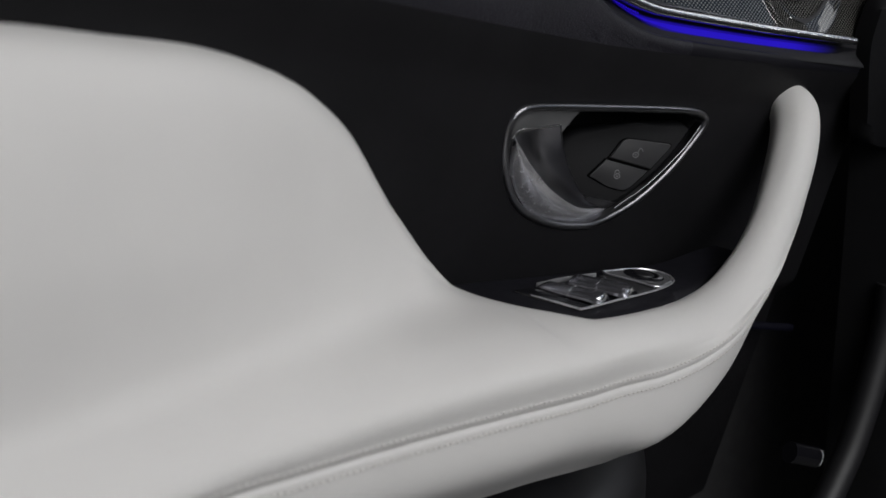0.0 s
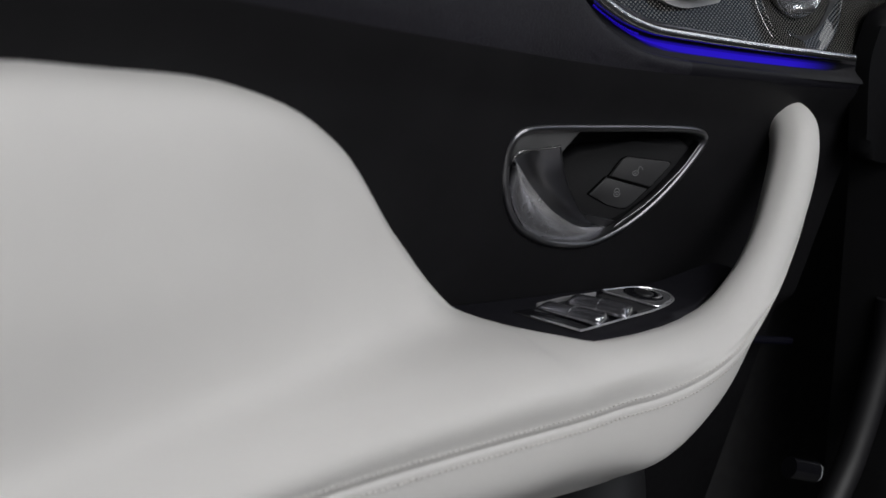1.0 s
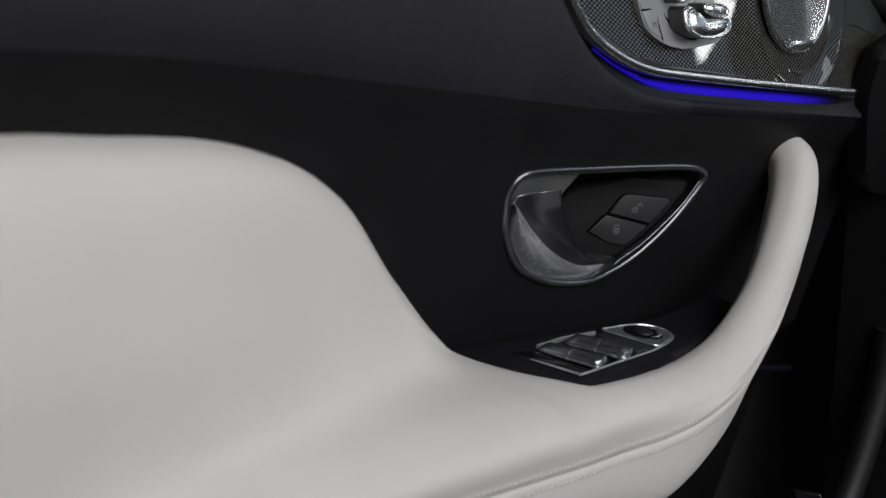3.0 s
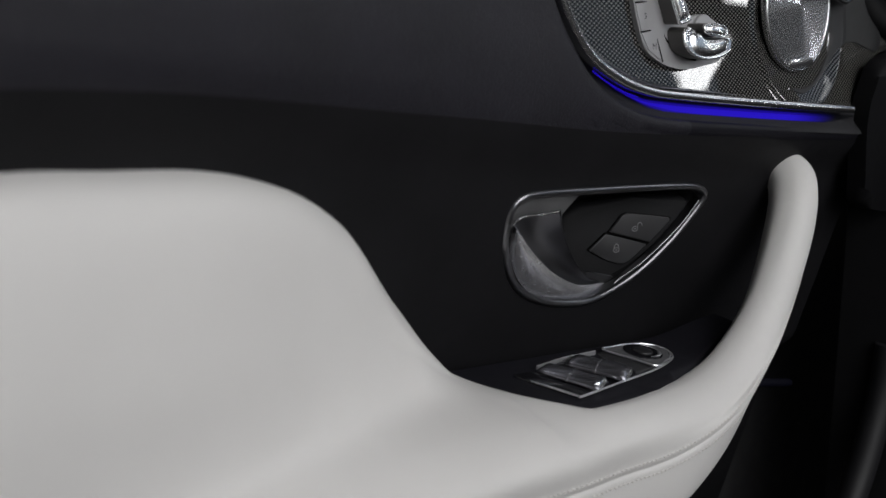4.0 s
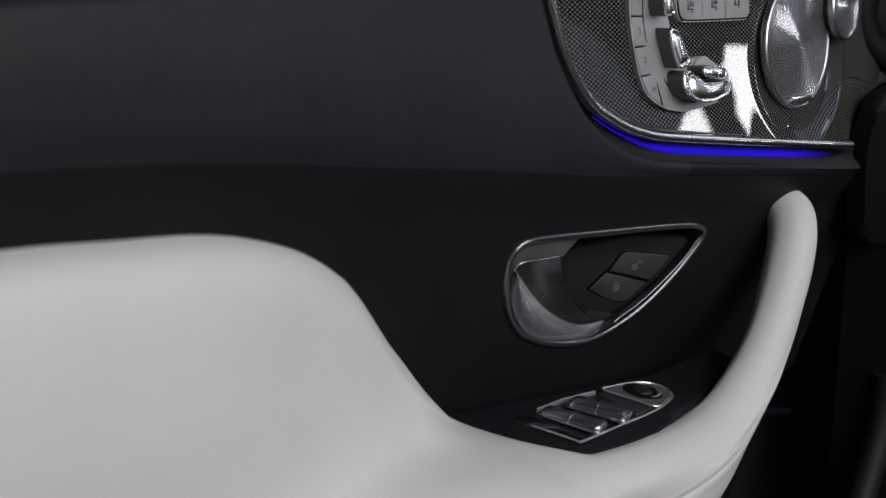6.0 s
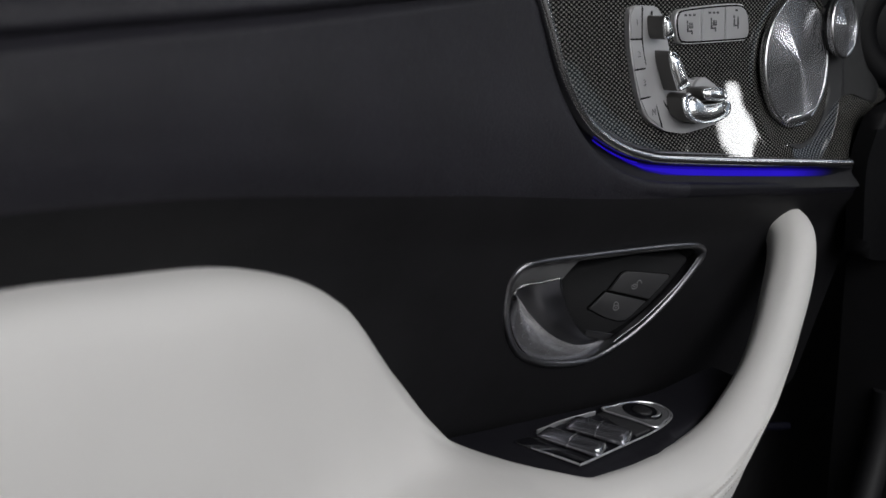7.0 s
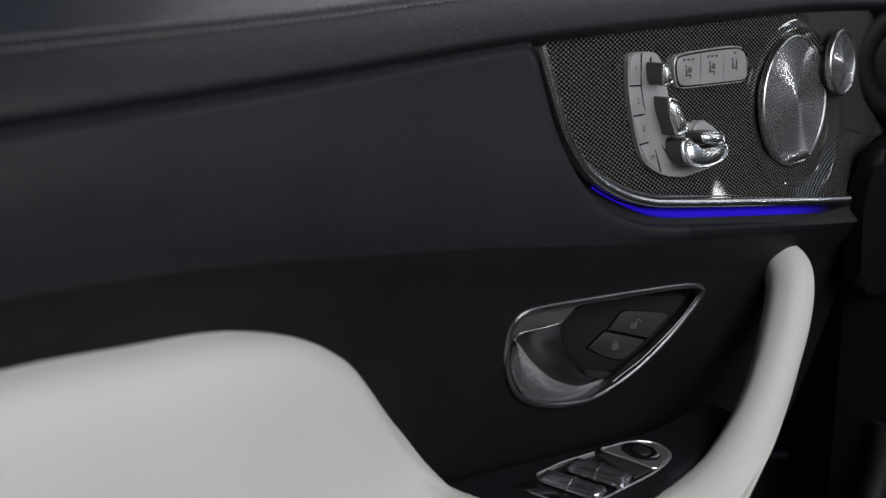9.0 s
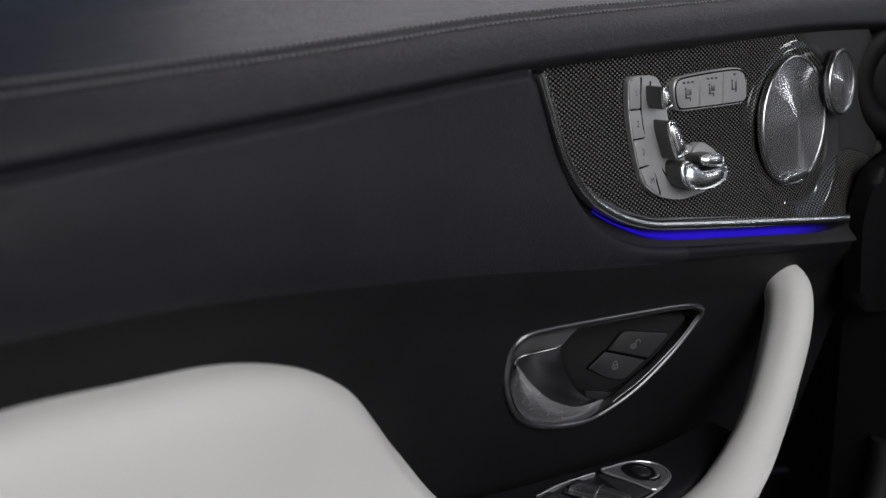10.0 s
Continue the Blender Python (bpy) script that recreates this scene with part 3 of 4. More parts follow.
part("well_wall", sweep(spline(on_switch(far_edge, 0.0014), 40), [(-0.0004, -0.0050), (-0.0004, 0.0), (0.0, 0.0003), (0.0004, 0.0), (0.0004, -0.0050)], side=(0, 0, 1)), SATIN, switches, "bright metal wall behind the rockers")
LEFT = [(-0.0982, -0.0148), (-0.0856, -0.0140), (-0.0830, -0.0165), (-0.0765, -0.0312), (-0.0728, -0.0498), (-0.0842, -0.0516), (-0.0955, -0.0263)]
part("end_plate", slab((LEFT, 0.004), on_tray(0.0004), 0.0010), GLOSS, switches, "glossy black end plate")
MIDDLE = [(-0.0215, -0.0066), (-0.0150, -0.0058), (-0.0081, -0.0154), (-0.0053, -0.0352), (-0.0240, -0.0385), (-0.0232, -0.0246)]
part("middle_plate", slab((MIDDLE, 0.004), on_tray(0.0004), 0.0012), BUTTON, switches, "dark plate between rockers and mirror adjuster")


def rocker(a, b, wide, high, near_end):
    """Half of a rounded window rocker: a barrel from a to b; the near end swells and falls off steeply."""
    a, b = np.array(a), np.array(b)
    d = (b - a) / np.linalg.norm(b - a)
    n = np.array((-d[1], d[0]))
    rows = []
    for t in np.linspace(0, 1, 15):
        u = t if near_end else 1 - t
        end = math.sqrt(max(0.0, 1 - max(0.0, (u - 0.55) / 0.45) ** 4))
        c = a + (b - a) * t
        for q in np.linspace(0, math.pi, 15):
            off = math.cos(q) * wide / 2 * (0.90 + 0.10 * end)
            p = c + n * off
            rows.append((p[0], p[1], tray_z(*p) + 0.001 + (high + (0.0012 if near_end else -0.0012) * u) * (math.sin(q) ** 0.75) * (0.25 + 0.75 * end)))
    me = mesh("rocker", rows, grid_faces(15, 15))
    bm = bmesh.new()
    bm.from_mesh(me)
    bpy.data.meshes.remove(me)
    bmesh.ops.holes_fill(bm, edges=[e for e in bm.edges if e.is_boundary])
    return smooth_faces(bm, 60)


for x0, y0, x1, y1, wide, high in ((-0.0745, -0.0135, -0.0615, -0.0472, 0.0172, 0.0030), (-0.0495, -0.0115, -0.0350, -0.0430, 0.0200, 0.0046)):
    a, b = np.array((x0, y0)), np.array((x1, y1))
    d = (b - a) / np.linalg.norm(b - a)
    n = np.array((-d[1], d[0]))
    m = (a + b) / 2
    part("rocker_switch", rocker(a, m - d * 0.0003, wide, high, False), ROCKER, switches, "dark satin window rocker")
    part("rocker_switch", rocker(m + d * 0.0003, b, wide, high, True), ROCKER, switches, "dark satin window rocker")
    half = wide / 2 + 0.0001
    line = [(m[0] + n[0] * half * math.cos(t), m[1] + n[1] * half * math.cos(t), tray_z(*m) + 0.0011 + (high + 0.0002) * math.sin(t) ** 0.75) for t in np.linspace(0.02, math.pi - 0.02, 24)]
    part("chrome_divider", sweep(line, ring(0.0005, 0.0005, 6)), SILVER_KNOB, switches, "thin chrome divider")
    tip = b - d * 0.0004
    reach = half - 0.0014
    line = [(tip[0] + n[0] * reach * math.cos(t) - d[0] * 0.004 * (1 - math.sin(t)), tip[1] + n[1] * reach * math.cos(t) - d[1] * 0.004 * (1 - math.sin(t)), tray_z(*tip) + 0.0012 + 0.0018 * math.sin(t)) for t in np.linspace(0.02, math.pi - 0.02, 24)]
    part("finger_edge", sweep(line, ring(0.0011, 0.0022, 10), side=(0, 0, 1)), SILVER_KNOB, switches, "bright metal finger edge")

MIRROR = [(-0.0165, -0.0062), (-0.0060, -0.0050), (0.0048, -0.0046), (0.0167, -0.0068), (0.0235, -0.0120), (0.0256, -0.0180), (0.0235, -0.0245), (0.0160, -0.0306), (0.0085, -0.0334), (-0.0046, -0.0372), (-0.0098, -0.0239)]
mirror = part("mirror_control", slab((MIRROR, 0.004), on_tray(0.0018), 0.0008), MIRROR_PLATE, switches, "satin grey mirror adjuster plate")


def disc(centre, radius, height, place, n=36, dome=0.0):
    """A round knob with a softened rim."""
    prof = [(0.0, height + dome), (radius * 0.5, height + dome * 0.75), (radius * 0.88, height), (radius * 0.97, height * 0.85), (radius, height * 0.6), (radius, 0)]
    verts = [place(centre[0], centre[1], -prof[0][1])]
    for r, h in prof[1:]:
        verts += [place(centre[0] + r * math.cos(2 * math.pi * i / n), centre[1] + r * math.sin(2 * math.pi * i / n), -h) for i in range(n)]
    faces = [(0, 1 + i, 1 + (i + 1) % n) for i in range(n)]
    for k in range(len(prof) - 2):
        o = 1 + k * n
        faces += [(o + i, o + n + i, o + n + (i + 1) % n, o + (i + 1) % n) for i in range(n)]
    me = mesh("disc", verts, faces)
    bm = bmesh.new()
    bm.from_mesh(me)
    bpy.data.meshes.remove(me)
    return smooth_faces(bm, 50)


part("mirror_frame", sweep(spline([(u, v, tray_z(u, v) + 0.0017) for u, v in MIRROR], 80, closed=True), ring(0.0006, 0.0006, 6), closed=True, side=(0, 0, 1)), SATIN, mirror, "thin bright edge")
part("mirror_dial", disc((0.0056, -0.0183), 0.0118, 0.0007, on_tray(0.0018)), GLOSS, switches, "round black mirror dial")
part("dial_cap", disc((0.0056, -0.0183), 0.0060, 0.0012, on_tray(0.0022), dome=0.0008), PLASTIC, switches, "raised black centre of the dial")
# The dial's highlight, modelled as a tapered bright arc.
crescent = on_switch([(0.0056 + 0.0100 * math.cos(t), -0.0183 + 0.0100 * math.sin(t)) for t in np.radians(np.linspace(-110, -10, 20))], 0.0030)
part("dial_highlight", sweep(crescent, ring(0.0012, 0.0006, 8), side=(0, 0, 1), scale=np.sin(np.linspace(0.12, math.pi - 0.12, 20))), SATIN, switches, "highlight on the dial, put in as a bright metal crescent")

# ---- inner door handle ----
handle = part("door_handle", sweep([(x, handle_plane(x, z), z) for x, z in bezel_line], [(-0.0022, 0.006), (-0.0024, 0.0006), (-0.0021, -0.0012), (-0.0012, -0.0021), (0.0, -0.0024), (0.0012, -0.0021), (0.0020, -0.0012), (0.0024, 0.0004), (0.0025, 0.006)], closed=True), DARK_CHROME, door, "teardrop handle bezel in dark satin metal")


def bowl():
    c = np.array((0.0, 0.738))
    k = len(bezel_line)
    rows = []
    for scale, deep in ((0.985, 0.001), (0.965, 0.010), (0.95, 0.024), (0.93, 0.040), (0.85, 0.050), (0.4, 0.052), (0.1, 0.052)):
        for x, z in c + (bezel_line - c) * scale:
            rows.append((x, handle_plane(x, z) + deep, z))
    return mesh("bowl", rows, grid_faces(7, k, loop_v=True))


part("recess", bowl(), MATT, handle, "black hollow behind the lever")


def ruled(curves, bulge, nu=48, nv=14):
    """A skin across neighbouring lines; bulge pushes it towards the cabin between them."""
    lines = [spline(c, nu) for c in curves]
    rows = []
    for i in range(nu):
        for v in np.linspace(0, len(lines) - 1, nv):
            j = min(int(v), len(lines) - 2)
            f = v - j
            p = lines[j][i] * (1 - f) + lines[j + 1][i] * f
            rows.append(p + np.array((0, -1, 0)) * bulge[j] * math.sin(math.pi * f) * (1 - 0.5 * (i / nu)))
    return mesh("ruled", rows, grid_faces(nu, nv))


def hp(x, z, out=0.0):
    """A point standing so far out of the handle's plane, towards the cabin."""
    return (x, float(handle_plane(x, z)) - out, z)


lever_outer = [hp(*p) for p in ((-0.0885, 0.7587, -0.001), (-0.0860, 0.7473, -0.001), (-0.0783, 0.7335, -0.001), (-0.0658, 0.7210, -0.001), (-0.0488, 0.7126, -0.001), (-0.0268, 0.7066, -0.002), (-0.0090, 0.7043, -0.004), (0.0150, 0.7060, -0.010))]
lever_crease = [hp(*p) for p in ((-0.0915, 0.7648, 0.002), (-0.0875, 0.7606, 0.003), (-0.0776, 0.7502, 0.004), (-0.0666, 0.7409, 0.004), (-0.0525, 0.7308, 0.003), (-0.0316, 0.7198, 0.000), (-0.0143, 0.7135, -0.003), (0.0165, 0.7082, -0.010))]
lever_inner = [hp(*p) for p in ((-0.063, 0.7697, 0.007), (-0.0569, 0.7588, 0.006), (-0.0452, 0.7452, 0.003), (-0.032, 0.734, -0.001), (-0.0191, 0.7236, -0.004), (-0.006, 0.7154, -0.007), (0.0060, 0.7110, -0.009), (0.0180, 0.7095, -0.011))]


def lever_skin(nu=80, nv=64, split=0.36, swell=0.0033, dip=0.0040):
    """Convex along its outer edge, then falling softly into a hollow up to the inner edge."""
    lines = [spline(c, nu) for c in (lever_outer, lever_crease, lever_inner)]
    rows = []
    for i in range(nu):
        flat = 1 - 0.6 * i / nu
        for f in np.linspace(0, 1, nv):
            if f < split:
                g = f / split
                p = lines[0][i] * (1 - g) + lines[1][i] * g - np.array((0, swell * math.sin(math.pi * g), 0)) * flat
            else:
                g = (f - split) / (1 - split)
                p = lines[1][i] * (1 - g) + lines[2][i] * g + np.array((0, dip * math.sin(math.pi * g), 0)) * flat
            rows.append(p)
    rows = np.array(rows).reshape(nu, nv, 3)
    for _ in range(6):  # ease the crease
        rows[:, 1:-1] = 0.25 * rows[:, :-2] + 0.5 * rows[:, 1:-1] + 0.25 * rows[:, 2:]
    k = int(split * nv)
    return [mesh("lever", r.reshape(-1, 3), grid_faces(nu, r.shape[1])) for r in (rows[:, :k + 1], rows[:, k:])]


lever_outside, lever_inside = lever_skin()
# One metal; its light and shade are put into two colours.
part("lever", lever_outside, LEVER_LIT, handle, "curved satin metal pull lever, lightened where light falls")
part("lever_scoop", lever_inside, LEVER_SHADED, handle, "hollowed metal face of the lever, shade put into its colour")
top_line = [lever_outer[0], lever_crease[0], hp(-0.0885, 0.7690, 0.0035), hp(-0.0774, 0.7691, 0.005), lever_inner[0]]
part("lever_edge", sweep(spline(top_line, 40), ring(0.0005, 0.0007, 8)), CHROME, handle, "bright upper edge of the lever")
part("inner_edge", sweep(spline([(x, y - 0.0003, z) for x, y, z in lever_inner[:6]], 50), ring(0.0004, 0.0005, 8), scale=np.linspace(1.0, 0.3, 50)), DARK_CHROME, handle, "highlight along the lever tail, put in as a thin metal bead along the lever's hollow")
part("lever_return", ruled((lever_inner, [(x + 0.003 * min(1.0, i / 2), y + 0.016 * min(1.0, 0.06 + i / 2), z - 0.001) for i, (x, y, z) in enumerate(lever_inner)]), (0.0,), nv=6), PLASTIC, handle, "dark flank of the lever")
part("lever_heel", ruled((lever_outer, [(x - 0.001, y + 0.010, z - 0.001) for x, y, z in lever_outer]), (0.0,), nv=6), PLASTIC, handle, "dark flank of the lever")
band_top = [hp(x, z, 0.0) for x, z in ((-0.0932, 0.7645), (-0.0932, 0.7715), (-0.0895, 0.7768), (-0.0828, 0.7784), (-0.0665, 0.7778), (-0.040, 0.7765))]
band_low = [hp(x, z, -0.004) for x, z in ((-0.086, 0.7570), (-0.0855, 0.7605), (-0.0815, 0.7615), (-0.0726, 0.7585), (-0.0618, 0.7580), (-0.0493, 0.7615))]
part("upper_band", ruled((band_top, band_low), (-0.001,), nv=8), BAND, handle, "satin metal band above the lever")
part("band_return", ruled(([band_top[-1], hp(-0.0470, 0.7712, -0.003), band_low[-1]], [hp(-0.030, 0.7720, -0.020), hp(-0.036, 0.7665, -0.024), hp(-0.041, 0.760, -0.026)]), (0.0,), nv=6), MATT, handle)
bright = [hp(x, z, 0.0012) for x, z in ((0.010, 0.7110), (0.0150, 0.7138), (0.0300, 0.7200), (0.0430, 0.7281), (0.0540, 0.7364), (0.0630, 0.7446), (0.0722, 0.7570))]
part("bright_lip", sweep(spline(bright, 50), ring(0.00045, 0.0006, 8)), DARK_CHROME, handle, "polished lower lip of the bezel")

PLATE = [(-0.0132, 0.7429), (-0.0093, 0.752), (0.0001, 0.7583), (0.0366, 0.7595), (0.0700, 0.7585), (0.0775, 0.7530), (0.0720, 0.7407), (0.053, 0.7213), (0.0304, 0.7044), (0.0133, 0.7013), (0.0002, 0.7132), (-0.0086, 0.7271)]


def plate_y(x, z):
    """The lock plate lies deepest behind the lever and comes forward away from it."""
    return 0.023 - 0.35 * (x - 0.025)


part("lock_plate", slab((PLATE, 0.010), lambda u, v, w: (u, plate_y(u, v) + w, v), 0.004), MATT, handle, "black plate with the lock buttons")
ledge = [hp(*p) for p in ((-0.004, 0.7187, -0.012), (0.0120, 0.7140, -0.010), (0.0286, 0.7087, -0.008))]
ledge_low = [hp(*p) for p in ((-0.0004, 0.7088, -0.012), (0.0095, 0.7045, -0.010), (0.0184, 0.7016, -0.007))]
part("lever_tail", ruled((ledge, ledge_low), (0.001,), nv=8), PLASTIC, handle, "dark tail of the lever")
# A metal bead draws the thin highlight on the tail's ledge.
part("tail_highlight", sweep(spline(ledge, 20), ring(0.0003, 0.0004, 6)), DARK_CHROME, handle, "highlight along the lever tail, put in as a thin metal bead")
lock_upper = [(0.0197, 0.7389), (0.0271, 0.7481), (0.0290, 0.7496), (0.032, 0.7503), (0.0600, 0.7452), (0.0610, 0.7444), (0.0606, 0.7428), (0.0474, 0.7299)]
lock_lower = [(0.0069, 0.7288), (0.0176, 0.7382), (0.046, 0.7291), (0.0345, 0.7194), (0.0310, 0.7178), (0.0269, 0.7178), (0.0182, 0.7212), (0.0072, 0.7278)]


def shrink(pts, d):
    c = np.mean(pts, 0)
    return [tuple(c + (np.array(p) - c) * (1 - d)) for p in pts]


part("button_gap", slab((shrink(lock_upper, -0.05), 0.002), lambda u, v, w: (u, plate_y(u, v) - 0.0002 + w, v), 0), GAP, handle, "dark gap round the button")
part("button_gap", slab((shrink(lock_lower, -0.05), 0.002), lambda u, v, w: (u, plate_y(u, v) - 0.0006 + w, v), 0), GAP, handle, "dark gap round the button")
part("lock_button", slab((shrink(lock_upper, 0.02), 0.004), lambda u, v, w: (u, plate_y(u, v) - 0.0014 + w, v), 0.0006), BUTTON, handle, "dark unlock button")
part("lock_button", slab((shrink(lock_lower, 0.02), 0.004), lambda u, v, w: (u, plate_y(u, v) - 0.0014 + w, v), 0.0006), BUTTON, handle, "dark lock button")


def padlock(cx, cz, opened):
    """A padlock symbol in thin raised print: a ring for the body, a dot, and a bow."""
    bm = bmesh.new()
    def add(other):
        me = bpy.data.meshes.new("tmp")
        other.to_mesh(me)
        other.free()
        bm.from_mesh(me)
        bpy.data.meshes.remove(me)
    at = lambda x, z: (x, float(plate_y(x, z)) - 0.0015, z)
    add(sweep([at(cx + 0.0019 * math.cos(t), cz - 0.0009 + 0.0015 * math.sin(t)) for t in np.linspace(0, 2 * math.pi, 24, endpoint=False)], ring(0.00034, 0.0003, 6), closed=True))
    add(sweep([at(cx - 0.0007, cz - 0.0009), at(cx + 0.0007, cz - 0.0009)], ring(0.00034, 0.0003, 6), side=(0, 1, 0)))
    ox = 0.0032 if opened else 0.0
    add(sweep([at(cx + ox + 0.0015 * math.cos(t), cz + 0.0008 + 0.0021 * math.sin(t)) for t in np.linspace(0, math.pi * (1.0 if not opened else 1.1), 14)], ring(0.00034, 0.0003, 6)))
    return bm


part("unlock_symbol", padlock(0.0366, 0.7406, True), ICON, handle, "open padlock symbol")
part("lock_symbol", padlock(0.0246, 0.7281, False), ICON, handle, "closed padlock symbol")

# ---- woven inlay, chrome strip and light ----
# The inlay's front end: a tongue below the round vent, a rounded corner above it.
inlay_end = curve((0.780, 0.220), (0.7997, 0.239), (0.8134, 0.256), (0.830, 0.272), (0.8375, 0.2826), (0.842, 0.300), (0.847, 0.296), (0.8523, 0.2873), (0.8675, 0.2704), (0.8792, 0.2626), (0.8925, 0.2588), (0.9005, 0.2588), (0.9096, 0.2629), (0.9189, 0.272), (0.9251, 0.2766), (0.9322, 0.2668), (0.9375, 0.2461), (0.945, 0.235))


def inlay():
    fine = spline(STRIP, 400)
    rows = []
    for x, z in fine:
        zz = z + (float(trim_top(x)) - z) * np.linspace(0, 1, 120)
        rows += list(zip(np.full(120, x), trim_y(x, zz), zz))
    rows = [(x, y, z) if x < 0.235 else (min(x, float(inlay_end(z))), float(trim_y(min(x, float(inlay_end(z))), z)), z) for x, y, z in rows]
    return mesh("inlay", rows, grid_faces(len(fine), 120))


trim = part("inlay_panel", inlay(), WEAVE, door, "dark woven inlay under clear lacquer")
shown = strip_line[2:122]
strip3 = np.stack([shown[:, 0], strip_y(shown[:, 0]), shown[:, 1]], 1)
part("chrome_strip", sweep(strip3, [(-0.0028, 0.005), (-0.0030, 0.0), (-0.0021, -0.0014), (0.0, -0.0020), (0.0018, -0.0013), (0.0023, 0.0), (0.0023, 0.005)]), CHROME, trim, "satin chrome strip round the inlay")

top_xs = np.linspace(-0.089, -0.020, 40)
part("top_bead", sweep([(x, float(trim_y(x, float(trim_top(x)))) - 0.0010, float(trim_top(x)) - 0.0006) for x in top_xs], ring(0.0007, 0.0010, 8), scale=np.linspace(1.0, 0.25, 40)), CHROME, trim, "thin bright bead along the top of the inlay")
inner_strip = offset_line(shown, np.full(len(shown), -0.0042))[:80]
part("inner_bead", sweep([(x, float(trim_y(x, z)) - 0.0012, z) for x, z in inner_strip], ring(0.0009, 0.0012, 8), scale=np.clip((80 - np.arange(80)) / 30, 0.1, 1.0)), DARK_CHROME, trim, "thin metal bead inside the strip")


def light_ribbon(first, last, inner, outer, deep, curl=0.0, taper=6.0, narrow=0.0):
    """A band that follows the strip inside its channel, narrowing at both ends, its outer edge curling forwards."""
    s = np.linspace(0, 1, len(strip_line))
    rows = []
    n = last - first
    for i in range(first, last):
        f = (i - first) / max(1, n - 1)
        slim = 1 - narrow * (1 - float(smooth((s[i] - 0.24) / 0.20)))
        w = slim * float(smooth(min(1.0, taper * f + 0.15, taper * (1 - f) + 0.15)))
        for q in np.linspace(inner, inner + (outer - inner) * w, 9):
            line = offset_line(strip_line, np.full(len(strip_line), float(gap_at(s[i])) * q))[i]
            rows.append((line[0], float(strip_y(line[0])) + deep - curl * float(smooth((q - 0.5) / 0.7)), line[1]))
    return mesh("ribbon", rows, grid_faces(n, 9))


part("light_channel", light_ribbon(8, 154, -0.1, 1.2, 0.0085, 0.0070, 30.0), CHANNEL, trim, "dark channel under the strip")
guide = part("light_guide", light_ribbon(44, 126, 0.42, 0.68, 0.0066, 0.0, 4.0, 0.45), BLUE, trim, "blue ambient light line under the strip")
# The glow's soft falloff is painted as two dimmer emitting bands.
part("glow_edge", light_ribbon(40, 127, 0.33, 0.80, 0.0070, 0.0, 4.0, 0.50), BLUE_SOFT, guide, "glow beside the light line, put in as a dimmer emitting band")
part("outer_glow_edge", light_ribbon(38, 128, 0.28, 0.90, 0.0074, 0.0, 4.0, 0.55), BLUE_FAINT, guide, "outer glow of the light line, put in as a faint emitting band")
dots = offset_line(strip_line, gap_at(np.linspace(0, 1, len(strip_line))) * 0.34)[33:48]
dots = resample(np.stack([dots[:, 0], strip_y(dots[:, 0]) + 0.0045, dots[:, 1]], 1), 0.0021)
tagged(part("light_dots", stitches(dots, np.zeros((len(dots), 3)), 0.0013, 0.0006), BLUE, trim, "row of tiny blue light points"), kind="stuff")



def surround():
    """Smooth field round the tweeter that runs out into a crescent below the loudspeaker."""
    near = [(0.1580, 0.8212), (0.1670, 0.8206), (0.1753, 0.8204), (0.1881, 0.8236), (0.1994, 0.8301), (0.2102, 0.8396), (0.2150, 0.8475), (0.2168, 0.8526), (0.2165, 0.8570), (0.2162, 0.8610), (0.2160, 0.8640), (0.2148, 0.8740), (0.2142, 0.8790), (0.2136, 0.8835), (0.2110, 0.8940), (0.2074, 0.9033), (0.1984, 0.9152), (0.1827, 0.9234), (0.1690, 0.9332), (0.1640, 0.9380)]
    far = [(0.1580, 0.8207), (0.1650, 0.8182), (0.1745, 0.8172), (0.1905, 0.8222), (0.2030, 0.8290), (0.2145, 0.8375), (0.2215, 0.8432), (0.2290, 0.8483), (0.2400, 0.8502), (0.2543, 0.8472), (0.2668, 0.8428), (0.2815, 0.8400), (0.2890, 0.8510), (0.2704, 0.8675), (0.2600, 0.8860), (0.2588, 0.9005), (0.2700, 0.9170), (0.2755, 0.9260), (0.2640, 0.9330), (0.2461, 0.9372)]
    rows = []
    for p, q in zip(spline(near, 150), spline(far, 150)):
        for f in np.linspace(0, 1, 40):
            x, z = p * (1 - f) + q * f
            lift = 0.0008 * min(1.0, f * 16, (1 - f) * 16)
            rows.append((x, float(trim_y(x, z)) - lift - 0.0001, z))
    return mesh("surround", rows, grid_faces(150, 40))


part("speaker_surround", surround(), SMOKED, trim, "smooth dark grey field round the tweeter")
# Chrome dot put in for a small glint on the inlay.
part("trim_glint", disc((0.1530, 0.8215), 0.0013, 0.0012, lambda u, v, w: (u, float(trim_y(u, v)) + w, v), n=14, dome=0.0005), CHROME, trim, "tiny glint below the loudspeaker, put in as a chrome dot")

